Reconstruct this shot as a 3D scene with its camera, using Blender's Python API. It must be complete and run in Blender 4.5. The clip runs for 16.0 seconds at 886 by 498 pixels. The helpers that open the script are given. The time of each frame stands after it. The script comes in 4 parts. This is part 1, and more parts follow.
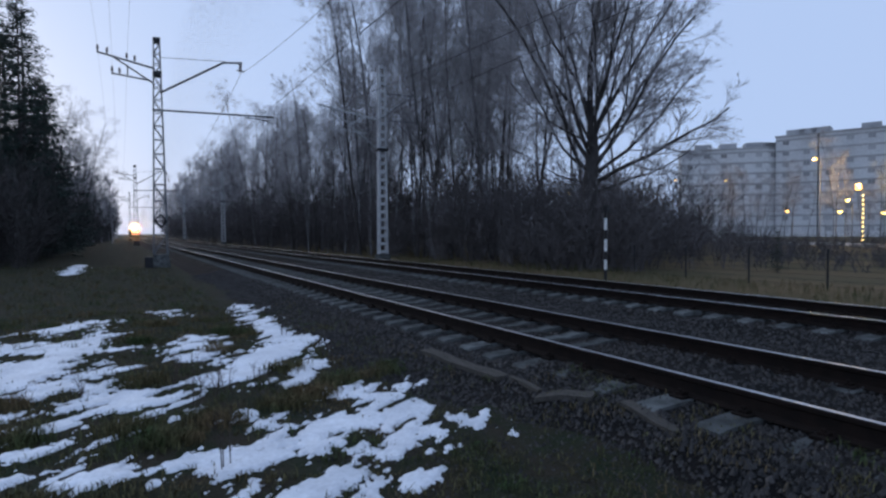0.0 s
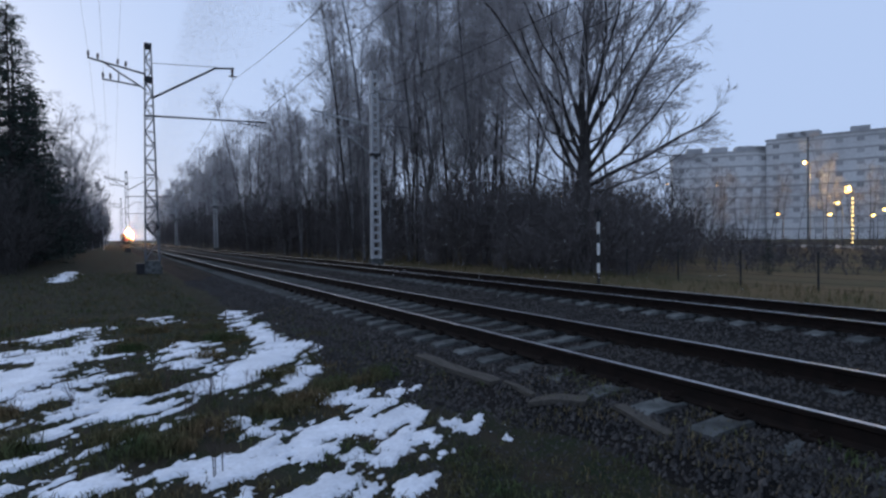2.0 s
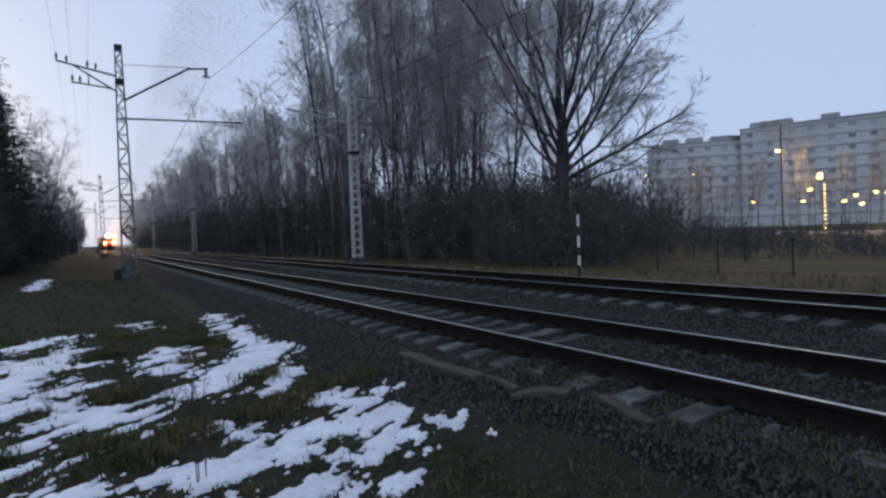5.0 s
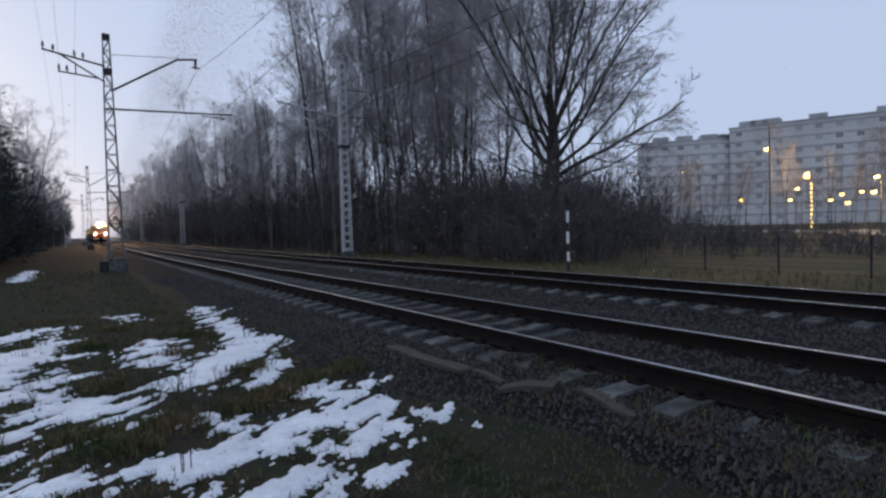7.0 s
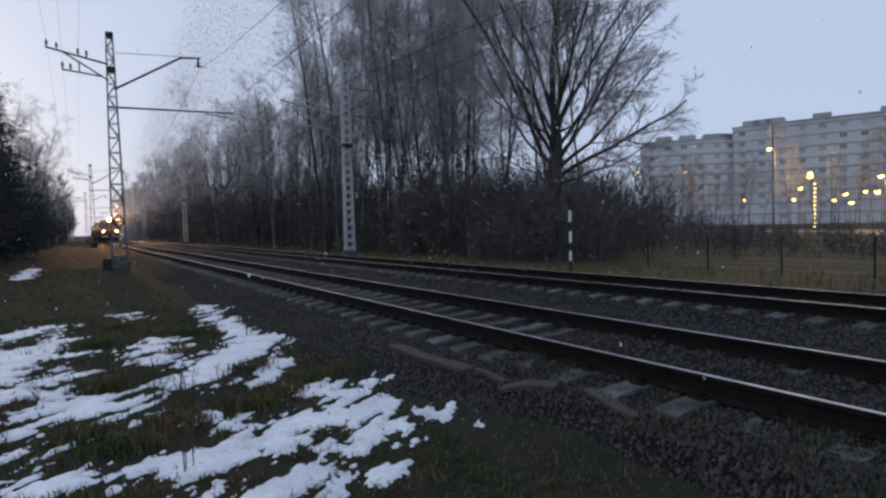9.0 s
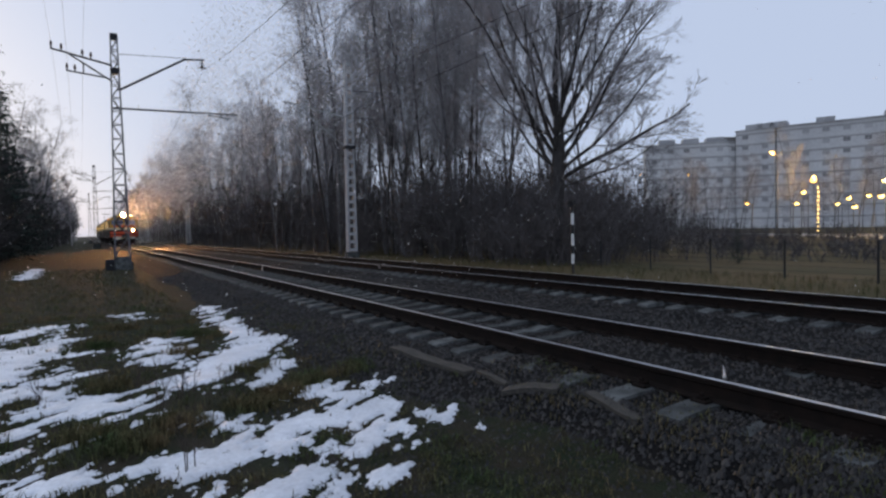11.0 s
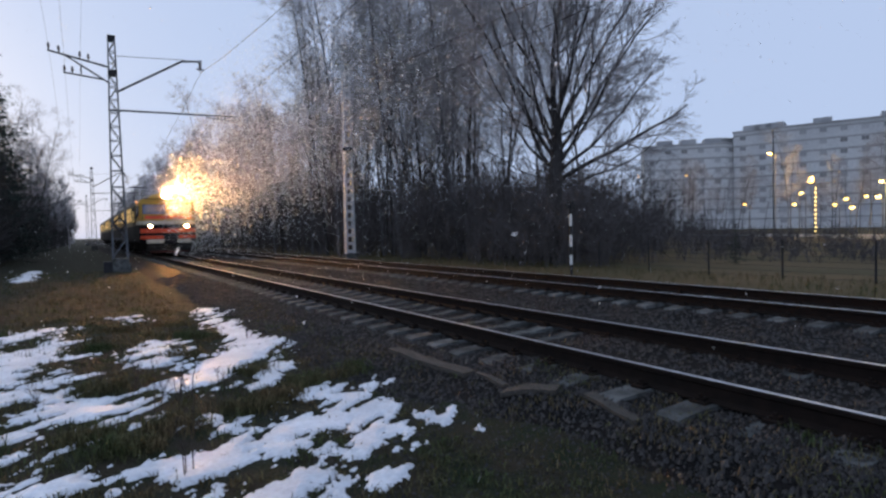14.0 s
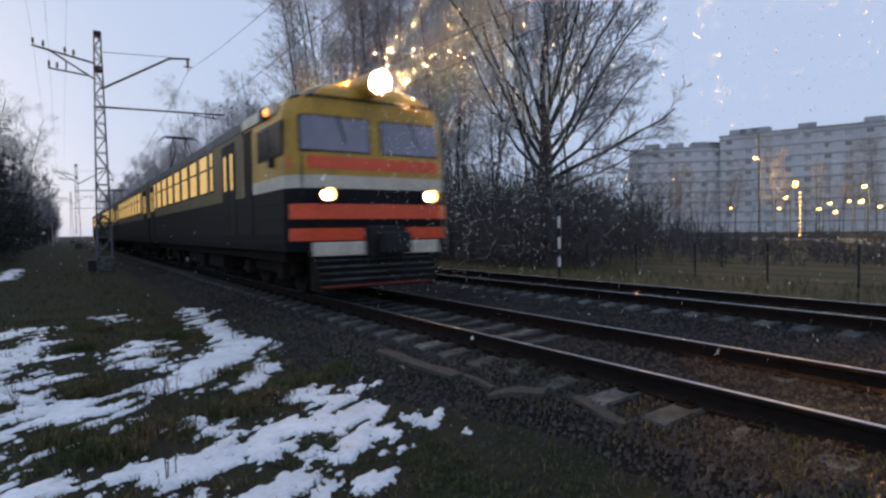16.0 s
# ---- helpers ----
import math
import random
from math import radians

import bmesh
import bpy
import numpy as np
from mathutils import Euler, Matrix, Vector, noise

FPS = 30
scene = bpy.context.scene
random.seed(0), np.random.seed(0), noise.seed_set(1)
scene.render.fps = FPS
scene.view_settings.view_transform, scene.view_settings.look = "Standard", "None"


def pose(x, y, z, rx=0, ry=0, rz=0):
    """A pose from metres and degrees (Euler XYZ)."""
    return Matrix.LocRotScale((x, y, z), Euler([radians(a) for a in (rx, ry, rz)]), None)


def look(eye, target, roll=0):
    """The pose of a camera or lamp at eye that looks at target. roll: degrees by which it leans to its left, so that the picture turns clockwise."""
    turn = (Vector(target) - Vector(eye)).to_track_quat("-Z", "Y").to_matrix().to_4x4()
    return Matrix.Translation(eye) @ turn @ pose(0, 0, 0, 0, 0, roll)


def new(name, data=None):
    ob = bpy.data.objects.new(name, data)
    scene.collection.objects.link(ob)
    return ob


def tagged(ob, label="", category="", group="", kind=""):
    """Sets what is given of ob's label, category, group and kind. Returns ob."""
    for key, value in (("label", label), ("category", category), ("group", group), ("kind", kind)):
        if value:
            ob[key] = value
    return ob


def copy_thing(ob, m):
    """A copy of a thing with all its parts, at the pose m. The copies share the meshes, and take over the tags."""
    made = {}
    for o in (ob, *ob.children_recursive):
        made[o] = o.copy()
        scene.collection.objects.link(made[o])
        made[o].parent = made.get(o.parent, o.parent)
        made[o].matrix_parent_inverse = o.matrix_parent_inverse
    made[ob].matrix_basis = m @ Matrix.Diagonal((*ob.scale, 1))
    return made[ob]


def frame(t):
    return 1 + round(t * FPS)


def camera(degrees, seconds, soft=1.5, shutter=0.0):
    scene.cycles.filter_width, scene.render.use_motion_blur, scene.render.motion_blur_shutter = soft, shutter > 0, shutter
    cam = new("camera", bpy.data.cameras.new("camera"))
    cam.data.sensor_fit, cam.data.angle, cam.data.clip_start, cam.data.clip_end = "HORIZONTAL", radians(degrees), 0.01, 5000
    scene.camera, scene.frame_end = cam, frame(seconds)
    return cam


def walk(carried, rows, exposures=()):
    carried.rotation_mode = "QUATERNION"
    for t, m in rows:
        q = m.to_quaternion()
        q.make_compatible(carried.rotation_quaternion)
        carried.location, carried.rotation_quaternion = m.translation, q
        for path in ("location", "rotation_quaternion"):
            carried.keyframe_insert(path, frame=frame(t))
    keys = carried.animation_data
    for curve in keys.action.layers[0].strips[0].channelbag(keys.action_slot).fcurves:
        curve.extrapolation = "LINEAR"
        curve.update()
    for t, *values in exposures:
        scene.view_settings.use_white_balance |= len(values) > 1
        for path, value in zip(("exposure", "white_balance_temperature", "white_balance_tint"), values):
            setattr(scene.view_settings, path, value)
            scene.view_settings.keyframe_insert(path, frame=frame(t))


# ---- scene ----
cam = camera(75.48, 16.0, soft=2.5, shutter=0.5)
PATH = [
    (0, pose(-5.2017, 0.0367, 1.298, 88.294, 0.383, -29.358)),
    (0.5, pose(-5.2003, 0.039, 1.2967, 88.441, 0.397, -29.647)),
    (1, pose(-5.1968, 0.0369, 1.2959, 88.551, 0.458, -29.774)),
    (1.5, pose(-5.196, 0.0383, 1.3, 88.663, 0.54, -29.89)),
    (2, pose(-5.1956, 0.0354, 1.3007, 88.747, 0.699, -30.021)),
    (2.5, pose(-5.1907, 0.0342, 1.3038, 88.732, 0.952, -30.133)),
    (3, pose(-5.1917, 0.0332, 1.3029, 88.701, 1.136, -30.406)),
    (3.5, pose(-5.1836, 0.0317, 1.3002, 88.705, 1.372, -30.572)),
    (4, pose(-5.1883, 0.0251, 1.3066, 88.689, 1.982, -30.921)),
    (6.5, pose(-5.167, 0.0048, 1.2984, 87.868, 1.738, -32.754)),
    (7, pose(-5.1714, -0.0137, 1.2944, 87.818, 1.698, -32.799)),
    (7.5, pose(-5.1729, -0.0164, 1.2941, 87.749, 1.693, -32.652)),
    (8, pose(-5.1719, -0.0094, 1.2938, 87.706, 1.696, -32.57)),
    (8.5, pose(-5.1756, -0.0141, 1.2942, 87.675, 1.607, -32.551)),
    (9, pose(-5.1719, -0.0123, 1.2987, 87.71, 1.53, -32.568)),
    (11.5, pose(-5.1728, -0.0084, 1.2933, 88.026, 1.266, -32.314)),
    (12, pose(-5.1701, -0.007, 1.2968, 88.057, 1.471, -32.298)),
    (12.5, pose(-5.1717, -0.0057, 1.2933, 88.086, 1.546, -32.274)),
    (13, pose(-5.1755, 0.0051, 1.2946, 88.055, 1.477, -32.429)),
    (13.5, pose(-5.1723, -0.0014, 1.297, 88.04, 1.506, -32.465)),
    (14, pose(-5.1732, -0.0045, 1.2947, 88.077, 1.396, -32.517)),
    (14.5, pose(-5.1737, -0.0051, 1.2947, 88.109, 1.277, -32.517)),
    (15, pose(-5.173, 0.002, 1.2949, 88.144, 1.264, -32.652)),
    (15.5, pose(-5.1747, -0.0016, 1.2962, 88.212, 1.278, -32.855)),
    (16, pose(-5.1573, 0.0159, 1.306, 88.131, 0.913, -33.643)),
]

walk(cam, PATH, [(0, 0.0, 5950, 8), (4, 0.0, 6250, 8), (7, 0.0, 6650, 9), (9, 0.0, 6750, 9), (12, 0.04, 6950, 9), (13, 0.03, 6700, 9), (14.5, 0.0, 6300, 9), (15.5, 0.0, 6300, 9), (16, 0.0, 6550, 9)])

# ---- world and sun: overcast winter dusk, brighter low down along the line ----
world = bpy.data.worlds.new("dusk_sky")
scene.world = world
world.use_nodes = True
wn, wl = world.node_tree.nodes, world.node_tree.links
wn.clear()
sky = wn.new("ShaderNodeTexSky")
sky.sky_type, sky.sun_disc = "NISHITA", False
sky.sun_elevation, sky.sun_rotation = radians(12), radians(-14)
sky.air_density, sky.dust_density = 1.0, 2.0
gain = wn.new("ShaderNodeMix")
gain.data_type, gain.blend_type = "RGBA", "MULTIPLY"
gain.inputs["Factor"].default_value = 1.0
gain.inputs["B"].default_value = (0.12, 0.12, 0.12, 1)
cloud = wn.new("ShaderNodeMix")
cloud.data_type = "RGBA"
cloud.inputs["Factor"].default_value = 0.93
cloud.inputs["B"].default_value = (0.51, 0.615, 0.86, 1)
back = wn.new("ShaderNodeBackground")
back.inputs["Strength"].default_value = 1.0
wout = wn.new("ShaderNodeOutputWorld")
wl.new(sky.outputs["Color"], gain.inputs["A"])
wl.new(gain.outputs["Result"], cloud.inputs["A"])
wl.new(cloud.outputs["Result"], back.inputs["Color"])
wl.new(back.outputs["Background"], wout.inputs["Surface"])
sun = new("sun", bpy.data.lights.new("sun", "SUN"))
sun.data.energy, sun.data.angle, sun.data.color = 0.5, radians(40), (1.0, 0.93, 0.86)
sun.matrix_world = look((0, 0, 60), (11, -44, 46))

# ---- materials ----


def material(name, colour, other=None, scale=6.0, rough=0.8, metal=0.0, bump=0.3, fine=60.0, island=0.0, randomness=0.0, emit=None, power=0.0, spec=0.4, depth=0.01, stretch=(1, 1, 1)):
    """A procedural surface: two colours mixed by broad noise, fine grain in colour and relief."""
    m = bpy.data.materials.new(name)
    m.use_nodes = True
    n, l = m.node_tree.nodes, m.node_tree.links
    b = n["Principled BSDF"]
    b.inputs["Roughness"].default_value, b.inputs["Metallic"].default_value = rough, metal
    b.inputs["Specular IOR Level"].default_value = spec
    other = other or tuple(c * 0.7 for c in colour)
    co = n.new("ShaderNodeTexCoord")
    mp = n.new("ShaderNodeMapping")
    mp.inputs["Scale"].default_value = stretch
    l.new(co.outputs["Object"], mp.inputs["Vector"])
    big = n.new("ShaderNodeTexNoise")
    big.inputs["Scale"].default_value, big.inputs["Detail"].default_value = scale, 5
    small = n.new("ShaderNodeTexNoise")
    small.inputs["Scale"].default_value, small.inputs["Detail"].default_value = fine, 3
    for t in (big, small):
        l.new(mp.outputs["Vector"], t.inputs["Vector"])
    ramp = n.new("ShaderNodeMapRange")
    ramp.inputs["From Min"].default_value, ramp.inputs["From Max"].default_value = 0.35, 0.65
    l.new(big.outputs["Fac"], ramp.inputs["Value"])
    mix = n.new("ShaderNodeMix")
    mix.data_type = "RGBA"
    mix.inputs["A"].default_value, mix.inputs["B"].default_value = (*colour, 1), (*other, 1)
    l.new(ramp.outputs["Result"], mix.inputs["Factor"])
    hsv = n.new("ShaderNodeHueSaturation")
    val = n.new("ShaderNodeMapRange")
    val.inputs["To Min"].default_value, val.inputs["To Max"].default_value = 0.72, 1.28
    l.new(small.outputs["Fac"], val.inputs["Value"])
    last = val.outputs["Result"]
    for amount, kind, key in ((island, "ShaderNodeNewGeometry", "Random Per Island"), (randomness, "ShaderNodeObjectInfo", "Random")):
        if amount:
            src = n.new(kind)
            r = n.new("ShaderNodeMapRange")
            r.inputs["To Min"].default_value, r.inputs["To Max"].default_value = 1 - amount, 1 + amount
            l.new(src.outputs[key], r.inputs["Value"])
            mul = n.new("ShaderNodeMath")
            mul.operation = "MULTIPLY"
            l.new(last, mul.inputs[0])
            l.new(r.outputs["Result"], mul.inputs[1])
            last = mul.outputs["Value"]
    l.new(last, hsv.inputs["Value"])
    l.new(mix.outputs["Result"], hsv.inputs["Color"])
    l.new(hsv.outputs["Color"], b.inputs["Base Color"])
    if bump:
        bp = n.new("ShaderNodeBump")
        bp.inputs["Strength"].default_value, bp.inputs["Distance"].default_value = bump, depth
        l.new(small.outputs["Fac"], bp.inputs["Height"])
        l.new(bp.outputs["Normal"], b.inputs["Normal"])
    if emit:
        b.inputs["Emission Color"].default_value, b.inputs["Emission Strength"].default_value = (*emit, 1), power
    return m


EARTH = material("wet_earth_and_grass", (0.020, 0.028, 0.014), (0.036, 0.030, 0.021), 2.6, 0.9, spec=0.1, fine=38, bump=1.0, depth=0.05)
FIELD = material("withered_field_grass", (0.07, 0.064, 0.036), (0.115, 0.085, 0.048), 0.15, 0.95, spec=0.05, fine=4, bump=0.5)
BALLAST = material("wet_ballast_bed", (0.009, 0.009, 0.009), (0.017, 0.015, 0.014), 1.7, 0.9, spec=0.08, fine=38, bump=1.0, depth=0.03)
STONE = material("ballast_stone", (0.017, 0.017, 0.018), (0.028, 0.025, 0.023), 9, 0.5, spec=0.3, fine=90, island=0.85)
SNOW = material("old_wet_snow", (0.76, 0.78, 0.82), (0.60, 0.62, 0.66), 3.0, 0.6, fine=25, bump=0.6, depth=0.02)
CONCRETE = material("weathered_concrete", (0.105, 0.112, 0.110), (0.036, 0.038, 0.037), 5, 0.85, fine=70, randomness=0.3, spec=0.1)
PALE_CONCRETE = material("pale_concrete", (0.42, 0.43, 0.44), (0.32, 0.33, 0.34), 3, 0.8, fine=50)
RAIL_RUST = material("rusty_rail_web", (0.016, 0.011, 0.009), (0.010, 0.008, 0.007), 8, 0.9, spec=0.1, fine=80)
RAIL_TOP = material("polished_rail_head", (0.52, 0.53, 0.55), (0.36, 0.36, 0.37), 6, 0.33, 1.0, bump=0.05)
STEEL = material("dull_galvanised_steel", (0.16, 0.17, 0.19), (0.10, 0.11, 0.12), 4, 0.6, 0.5, fine=40)
DARK_STEEL = material("dark_steel", (0.035, 0.036, 0.04), None, 6, 0.6, 0.6, fine=50)
GLAZED = material("insulator_glaze", (0.10, 0.07, 0.06), None, 6, 0.2, bump=0.0)
WOOD = material("grey_wet_timber", (0.095, 0.086, 0.074), (0.05, 0.047, 0.042), 4, 0.85, spec=0.1, fine=30, stretch=(12, 1, 12), bump=0.6)
BARK = material("dark_wet_bark", (0.060, 0.054, 0.052), (0.034, 0.031, 0.030), 3, 0.9, fine=30, bump=0.6)
# Twigs paler than bark: haze among the trees is mixed into this colour.
TWIG = material("haze_paled_twigs", (0.36, 0.34, 0.345), (0.26, 0.245, 0.25), 0.6, 0.9, fine=12, bump=0.0)
# Far twigs lightened: distance haze is put into their colour.
HAZED_TWIG = material("haze_paled_far_twigs", (0.34, 0.325, 0.33), (0.26, 0.25, 0.255), 0.3, 0.9, fine=6, bump=0.0)
BIRCH = material("birch_bark", (0.20, 0.195, 0.20), (0.07, 0.068, 0.07), 2.2, 0.85, fine=18, stretch=(1, 1, 2.5))
# Lighter than BARK: haze over the brushwood is in its colour.
UNDERWOOD = material("brown_grey_brushwood", (0.115, 0.104, 0.104), (0.075, 0.068, 0.068), 0.8, 0.9, fine=12, bump=0.0)
NEEDLES = material("dark_conifer_needles", (0.022, 0.040, 0.030), (0.014, 0.028, 0.022), 2, 0.85, fine=12, island=0.5, bump=0.0)
GRASS = material("withered_grass_blades", (0.115, 0.085, 0.045), (0.045, 0.066, 0.026), 1.7, 0.9, spec=0.1, fine=30, island=0.6, bump=0.0)
STALK = material("dry_weed_stalks", (0.060, 0.045, 0.035), None, 5, 0.9, fine=50, bump=0.0)
WHITE_PAINT = material("white_paint", (0.72, 0.73, 0.72), (0.6, 0.6, 0.58), 6, 0.6, fine=40, bump=0.1)
BLACK_PAINT = material("black_paint", (0.016, 0.016, 0.018), None, 6, 0.6, fine=40, bump=0.1)
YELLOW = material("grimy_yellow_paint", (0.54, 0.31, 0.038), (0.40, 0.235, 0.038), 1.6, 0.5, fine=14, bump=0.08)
ORANGE = material("signal_orange_paint", (0.80, 0.10, 0.035), (0.68, 0.09, 0.035), 2.5, 0.4, fine=16, bump=0.06)
CREAM = material("dirty_cream_paint", (0.66, 0.60, 0.48), (0.50, 0.45, 0.36), 2.5, 0.5, fine=16, bump=0.08)
NAVY = material("grimy_dark_blue_paint", (0.008, 0.009, 0.013), (0.013, 0.012, 0.012), 1.8, 0.7, spec=0.12, fine=16, bump=0.1)
ROOF = material("dirty_grey_roof", (0.15, 0.155, 0.165), (0.09, 0.09, 0.095), 1.2, 0.65, fine=12, bump=0.1)
RUBBER = material("black_rubber", (0.012, 0.012, 0.013), None, 6, 0.7, fine=40)
UNDER = material("brake_dust_underframe", (0.022, 0.020, 0.019), (0.03, 0.025, 0.022), 4, 0.9, spec=0.05, fine=30)
RED = material("dull_red_paint", (0.22, 0.035, 0.025), None, 4, 0.6, fine=30)
WINDSCREEN = material("windscreen_glass", (0.15, 0.15, 0.20), (0.20, 0.19, 0.25), 0.8, 0.12, fine=2, bump=0.0, spec=0.9)
DARK_GLASS = material("unlit_window_glass", (0.015, 0.017, 0.022), None, 2, 0.12, fine=8, bump=0.0, spec=0.35)
LIT_GLASS = material("lit_carriage_window", (0.6, 0.42, 0.15), None, 2, 0.4, bump=0.0, emit=(1.0, 0.60, 0.18), power=0.62)
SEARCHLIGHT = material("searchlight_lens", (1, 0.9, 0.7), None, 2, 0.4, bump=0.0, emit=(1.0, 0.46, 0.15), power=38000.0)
MARKER = material("buffer_light_lens", (1, 0.95, 0.8), None, 2, 0.4, bump=0.0, emit=(1.0, 0.52, 0.18), power=500.0)
SIDE_LAMP = material("amber_side_lamp_lens", (1, 0.5, 0.2), None, 2, 0.4, bump=0.0, emit=(1.0, 0.30, 0.06), power=3.0)
# Facade colours are lightened: distance haze is mixed into them.
PANEL = material("grey_panel_facade", (0.66, 0.67, 0.67), (0.54, 0.55, 0.56), 0.10, 0.85, fine=2.0, bump=0.1)
PANEL_DARK = material("dark_panel_joint", (0.42, 0.425, 0.43), None, 0.2, 0.85, fine=2.0, bump=0.1)
# Panes paled: distance haze and reflected sky are mixed into the colour.
HAZED_GLASS = material("haze_paled_window_glass", (0.42, 0.425, 0.44), (0.30, 0.305, 0.32), 0.4, 0.3, fine=3, bump=0.0, randomness=0.5)
WINDOW_FRAME = material("weathered_window_frame", (0.52, 0.53, 0.53), None, 3, 0.7, fine=20, bump=0.1)
ASPHALT = material("wet_asphalt", (0.10, 0.095, 0.09), None, 0.5, 0.3, fine=6)
WARM_BULB = material("warm_street_lamp_glass", (1, 0.8, 0.5), None, 2, 0.4, bump=0.0, emit=(1.0, 0.50, 0.10), power=6.0)
PALE_BULB = material("pale_street_lamp_glass", (1, 0.95, 0.8), None, 2, 0.4, bump=0.0, emit=(1.0, 0.62, 0.16), power=6.0)
FLAKE = bpy.data.materials.new("snowflake_ice")
FLAKE.use_nodes = True
fn, fl = FLAKE.node_tree.nodes, FLAKE.node_tree.links
fn.remove(fn["Principled BSDF"])
fmix, fdif, ftra = fn.new("ShaderNodeMixShader"), fn.new("ShaderNodeBsdfDiffuse"), fn.new("ShaderNodeBsdfTranslucent")
fdif.inputs["Color"].default_value = ftra.inputs["Color"].default_value = (0.95, 0.96, 0.97, 1)
fmix.inputs["Fac"].default_value = 0.6
fl.new(fdif.outputs["BSDF"], fmix.inputs[1])
fl.new(ftra.outputs["BSDF"], fmix.inputs[2])
fl.new(fmix.outputs["Shader"], fn["Material Output"].inputs["Surface"])
# Darker yellow for the carriage sides behind the cab.
SIDE = material("darker_yellow_side_paint", (0.15, 0.11, 0.035), (0.09, 0.075, 0.04), 1.4, 0.6, fine=10, bump=0.1)

# ---- mesh helpers ----


def mesh_ob(name, verts, faces, mat, parent=None, label="", smooth=False):
    me = bpy.data.meshes.new(name)
    me.from_pydata([tuple(v) for v in verts], [], [tuple(f) for f in faces])
    me.materials.append(mat)
    if smooth:
        me.shade_smooth()
    me.update()
    ob = new(name, me)
    ob.parent = parent
    return tagged(ob, label)


def part(name, bm, mat, parent, label="", smooth=False):
    me = bpy.data.meshes.new(name)
    bm.to_mesh(me)
    bm.free()
    me.materials.append(mat)
    if smooth:
        me.shade_smooth()
    ob = new(name, me)
    ob.parent = parent
    return tagged(ob, label)


def share(name, me, parent, m):
    """One more object on a shared mesh."""
    ob = new(name, me)
    ob.parent = parent
    ob.matrix_basis = m
    return ob


def box(bm, x0, x1, y0, y1, z0, z1, bevel=0.0):
    made = bmesh.ops.create_cube(bm, size=1, matrix=Matrix.Translation(((x0 + x1) / 2, (y0 + y1) / 2, (z0 + z1) / 2)) @ Matrix.Diagonal((x1 - x0, y1 - y0, z1 - z0, 1)))
    if bevel:
        edges = list({e for v in made["verts"] for e in v.link_edges})
        bmesh.ops.bevel(bm, geom=edges, offset=bevel, segments=2, affect="EDGES", profile=0.5)
    return bm


def boxes(*rows, bevel=0.0):
    bm = bmesh.new()
    for r in rows:
        box(bm, *r, bevel=bevel)
    return bm


def bar(bm, a, b, r0, r1=None, sides=6):
    """A tapered round bar from a to b."""
    a, b = Vector(a), Vector(b)
    d = b - a
    m = Matrix.Translation((a + b) / 2) @ d.to_track_quat("Z", "Y").to_matrix().to_4x4()
    bmesh.ops.create_cone(bm, cap_ends=True, segments=sides, radius1=r0, radius2=r0 if r1 is None else r1, depth=d.length, matrix=m)
    return bm


def bars(*rows):
    bm = bmesh.new()
    for r in rows:
        bar(bm, *r)
    return bm


def empty(name, m, label, category, group="", kind=""):
    ob = new(name)
    ob.matrix_basis = m
    return tagged(ob, label, category, group, kind)


def ease(a, b, x):
    u = min(1.0, max(0.0, (x - a) / (b - a)))
    return u * u * (3 - 2 * u)


def profile(x, knots):
    if x <= knots[0][0]:
        return knots[0][1]
    for (x0, z0), (x1, z1) in zip(knots, knots[1:]):
        if x <= x1:
            return z0 + (z1 - z0) * ease(x0, x1, x)
    return knots[-1][1]


LIE = [(-400, 1.0), (-14, -0.05), (-9, -0.30), (-6, -0.40), (-2.6, -0.44), (-1.4, -0.40), (7, -0.45), (9.2, -0.62), (14, -0.56), (30, -0.7), (60, -0.55), (80, -0.5), (300, -0.5)]


def ground_z(x, y):
    near = max(0.0, 1 - math.hypot(x + 5, y) / 60)
    z = profile(x, LIE) + 0.035 * near * noise.noise((x * 0.9, y * 0.9, 3.1)) + 0.02 * near * noise.noise((x * 3.1, y * 3.1, 7.7))
    return z + (0.25 * noise.noise((x * 0.05, y * 0.05, 1.0)) * ease(9, 25, abs(x - 2)))


def steps(dense0, dense1, step, lo, hi, grow=1.35):
    out = list(np.arange(dense0, dense1 + step / 2, step))
    s, v = step, out[-1]
    while v < hi:
        s *= grow
        v += s
        out.append(min(v, hi))
    s, v = step, out[0]
    while v > lo:
        s *= grow
        v -= s
        out.insert(0, max(v, lo))
    return out


def sheet(name, xs, ys, height, mat, parent=None):
    verts = [(x, y, height(x, y)) for y in ys for x in xs]
    n = len(xs)
    faces = [(j * n + i, j * n + i + 1, (j + 1) * n + i + 1, (j + 1) * n + i) for j in range(len(ys) - 1) for i in range(n - 1)]
    return mesh_ob(name, verts, faces, mat, parent, smooth=True)


# ---- ground, ballast, snow ----
ground = sheet("ground", steps(-9, 9, 0.16, -2500, 2500), steps(-2, 18, 0.16, -400, 3500), ground_z, EARTH)
tagged(ground, "dark wet earth with moss and withered grass", "ground", kind="structure")
ground.data.materials.append(FIELD)
for poly in ground.data.polygons:
    if poly.center.x > 9.5 + 0.8 * noise.noise((0, poly.center.y * 0.3, 2)):
        poly.material_index = 1
TRACKS = (0.0, 4.94)
BED = [(-3.3, -0.60), (-2.9, -0.47), (-2.2, -0.40), (-1.55, -0.27), (-1.3, -0.235), (1.3, -0.235), (2.0, -0.30), (2.9, -0.30), (3.6, -0.235), (6.3, -0.235), (6.7, -0.28), (8.3, -0.62), (9.2, -0.75)]


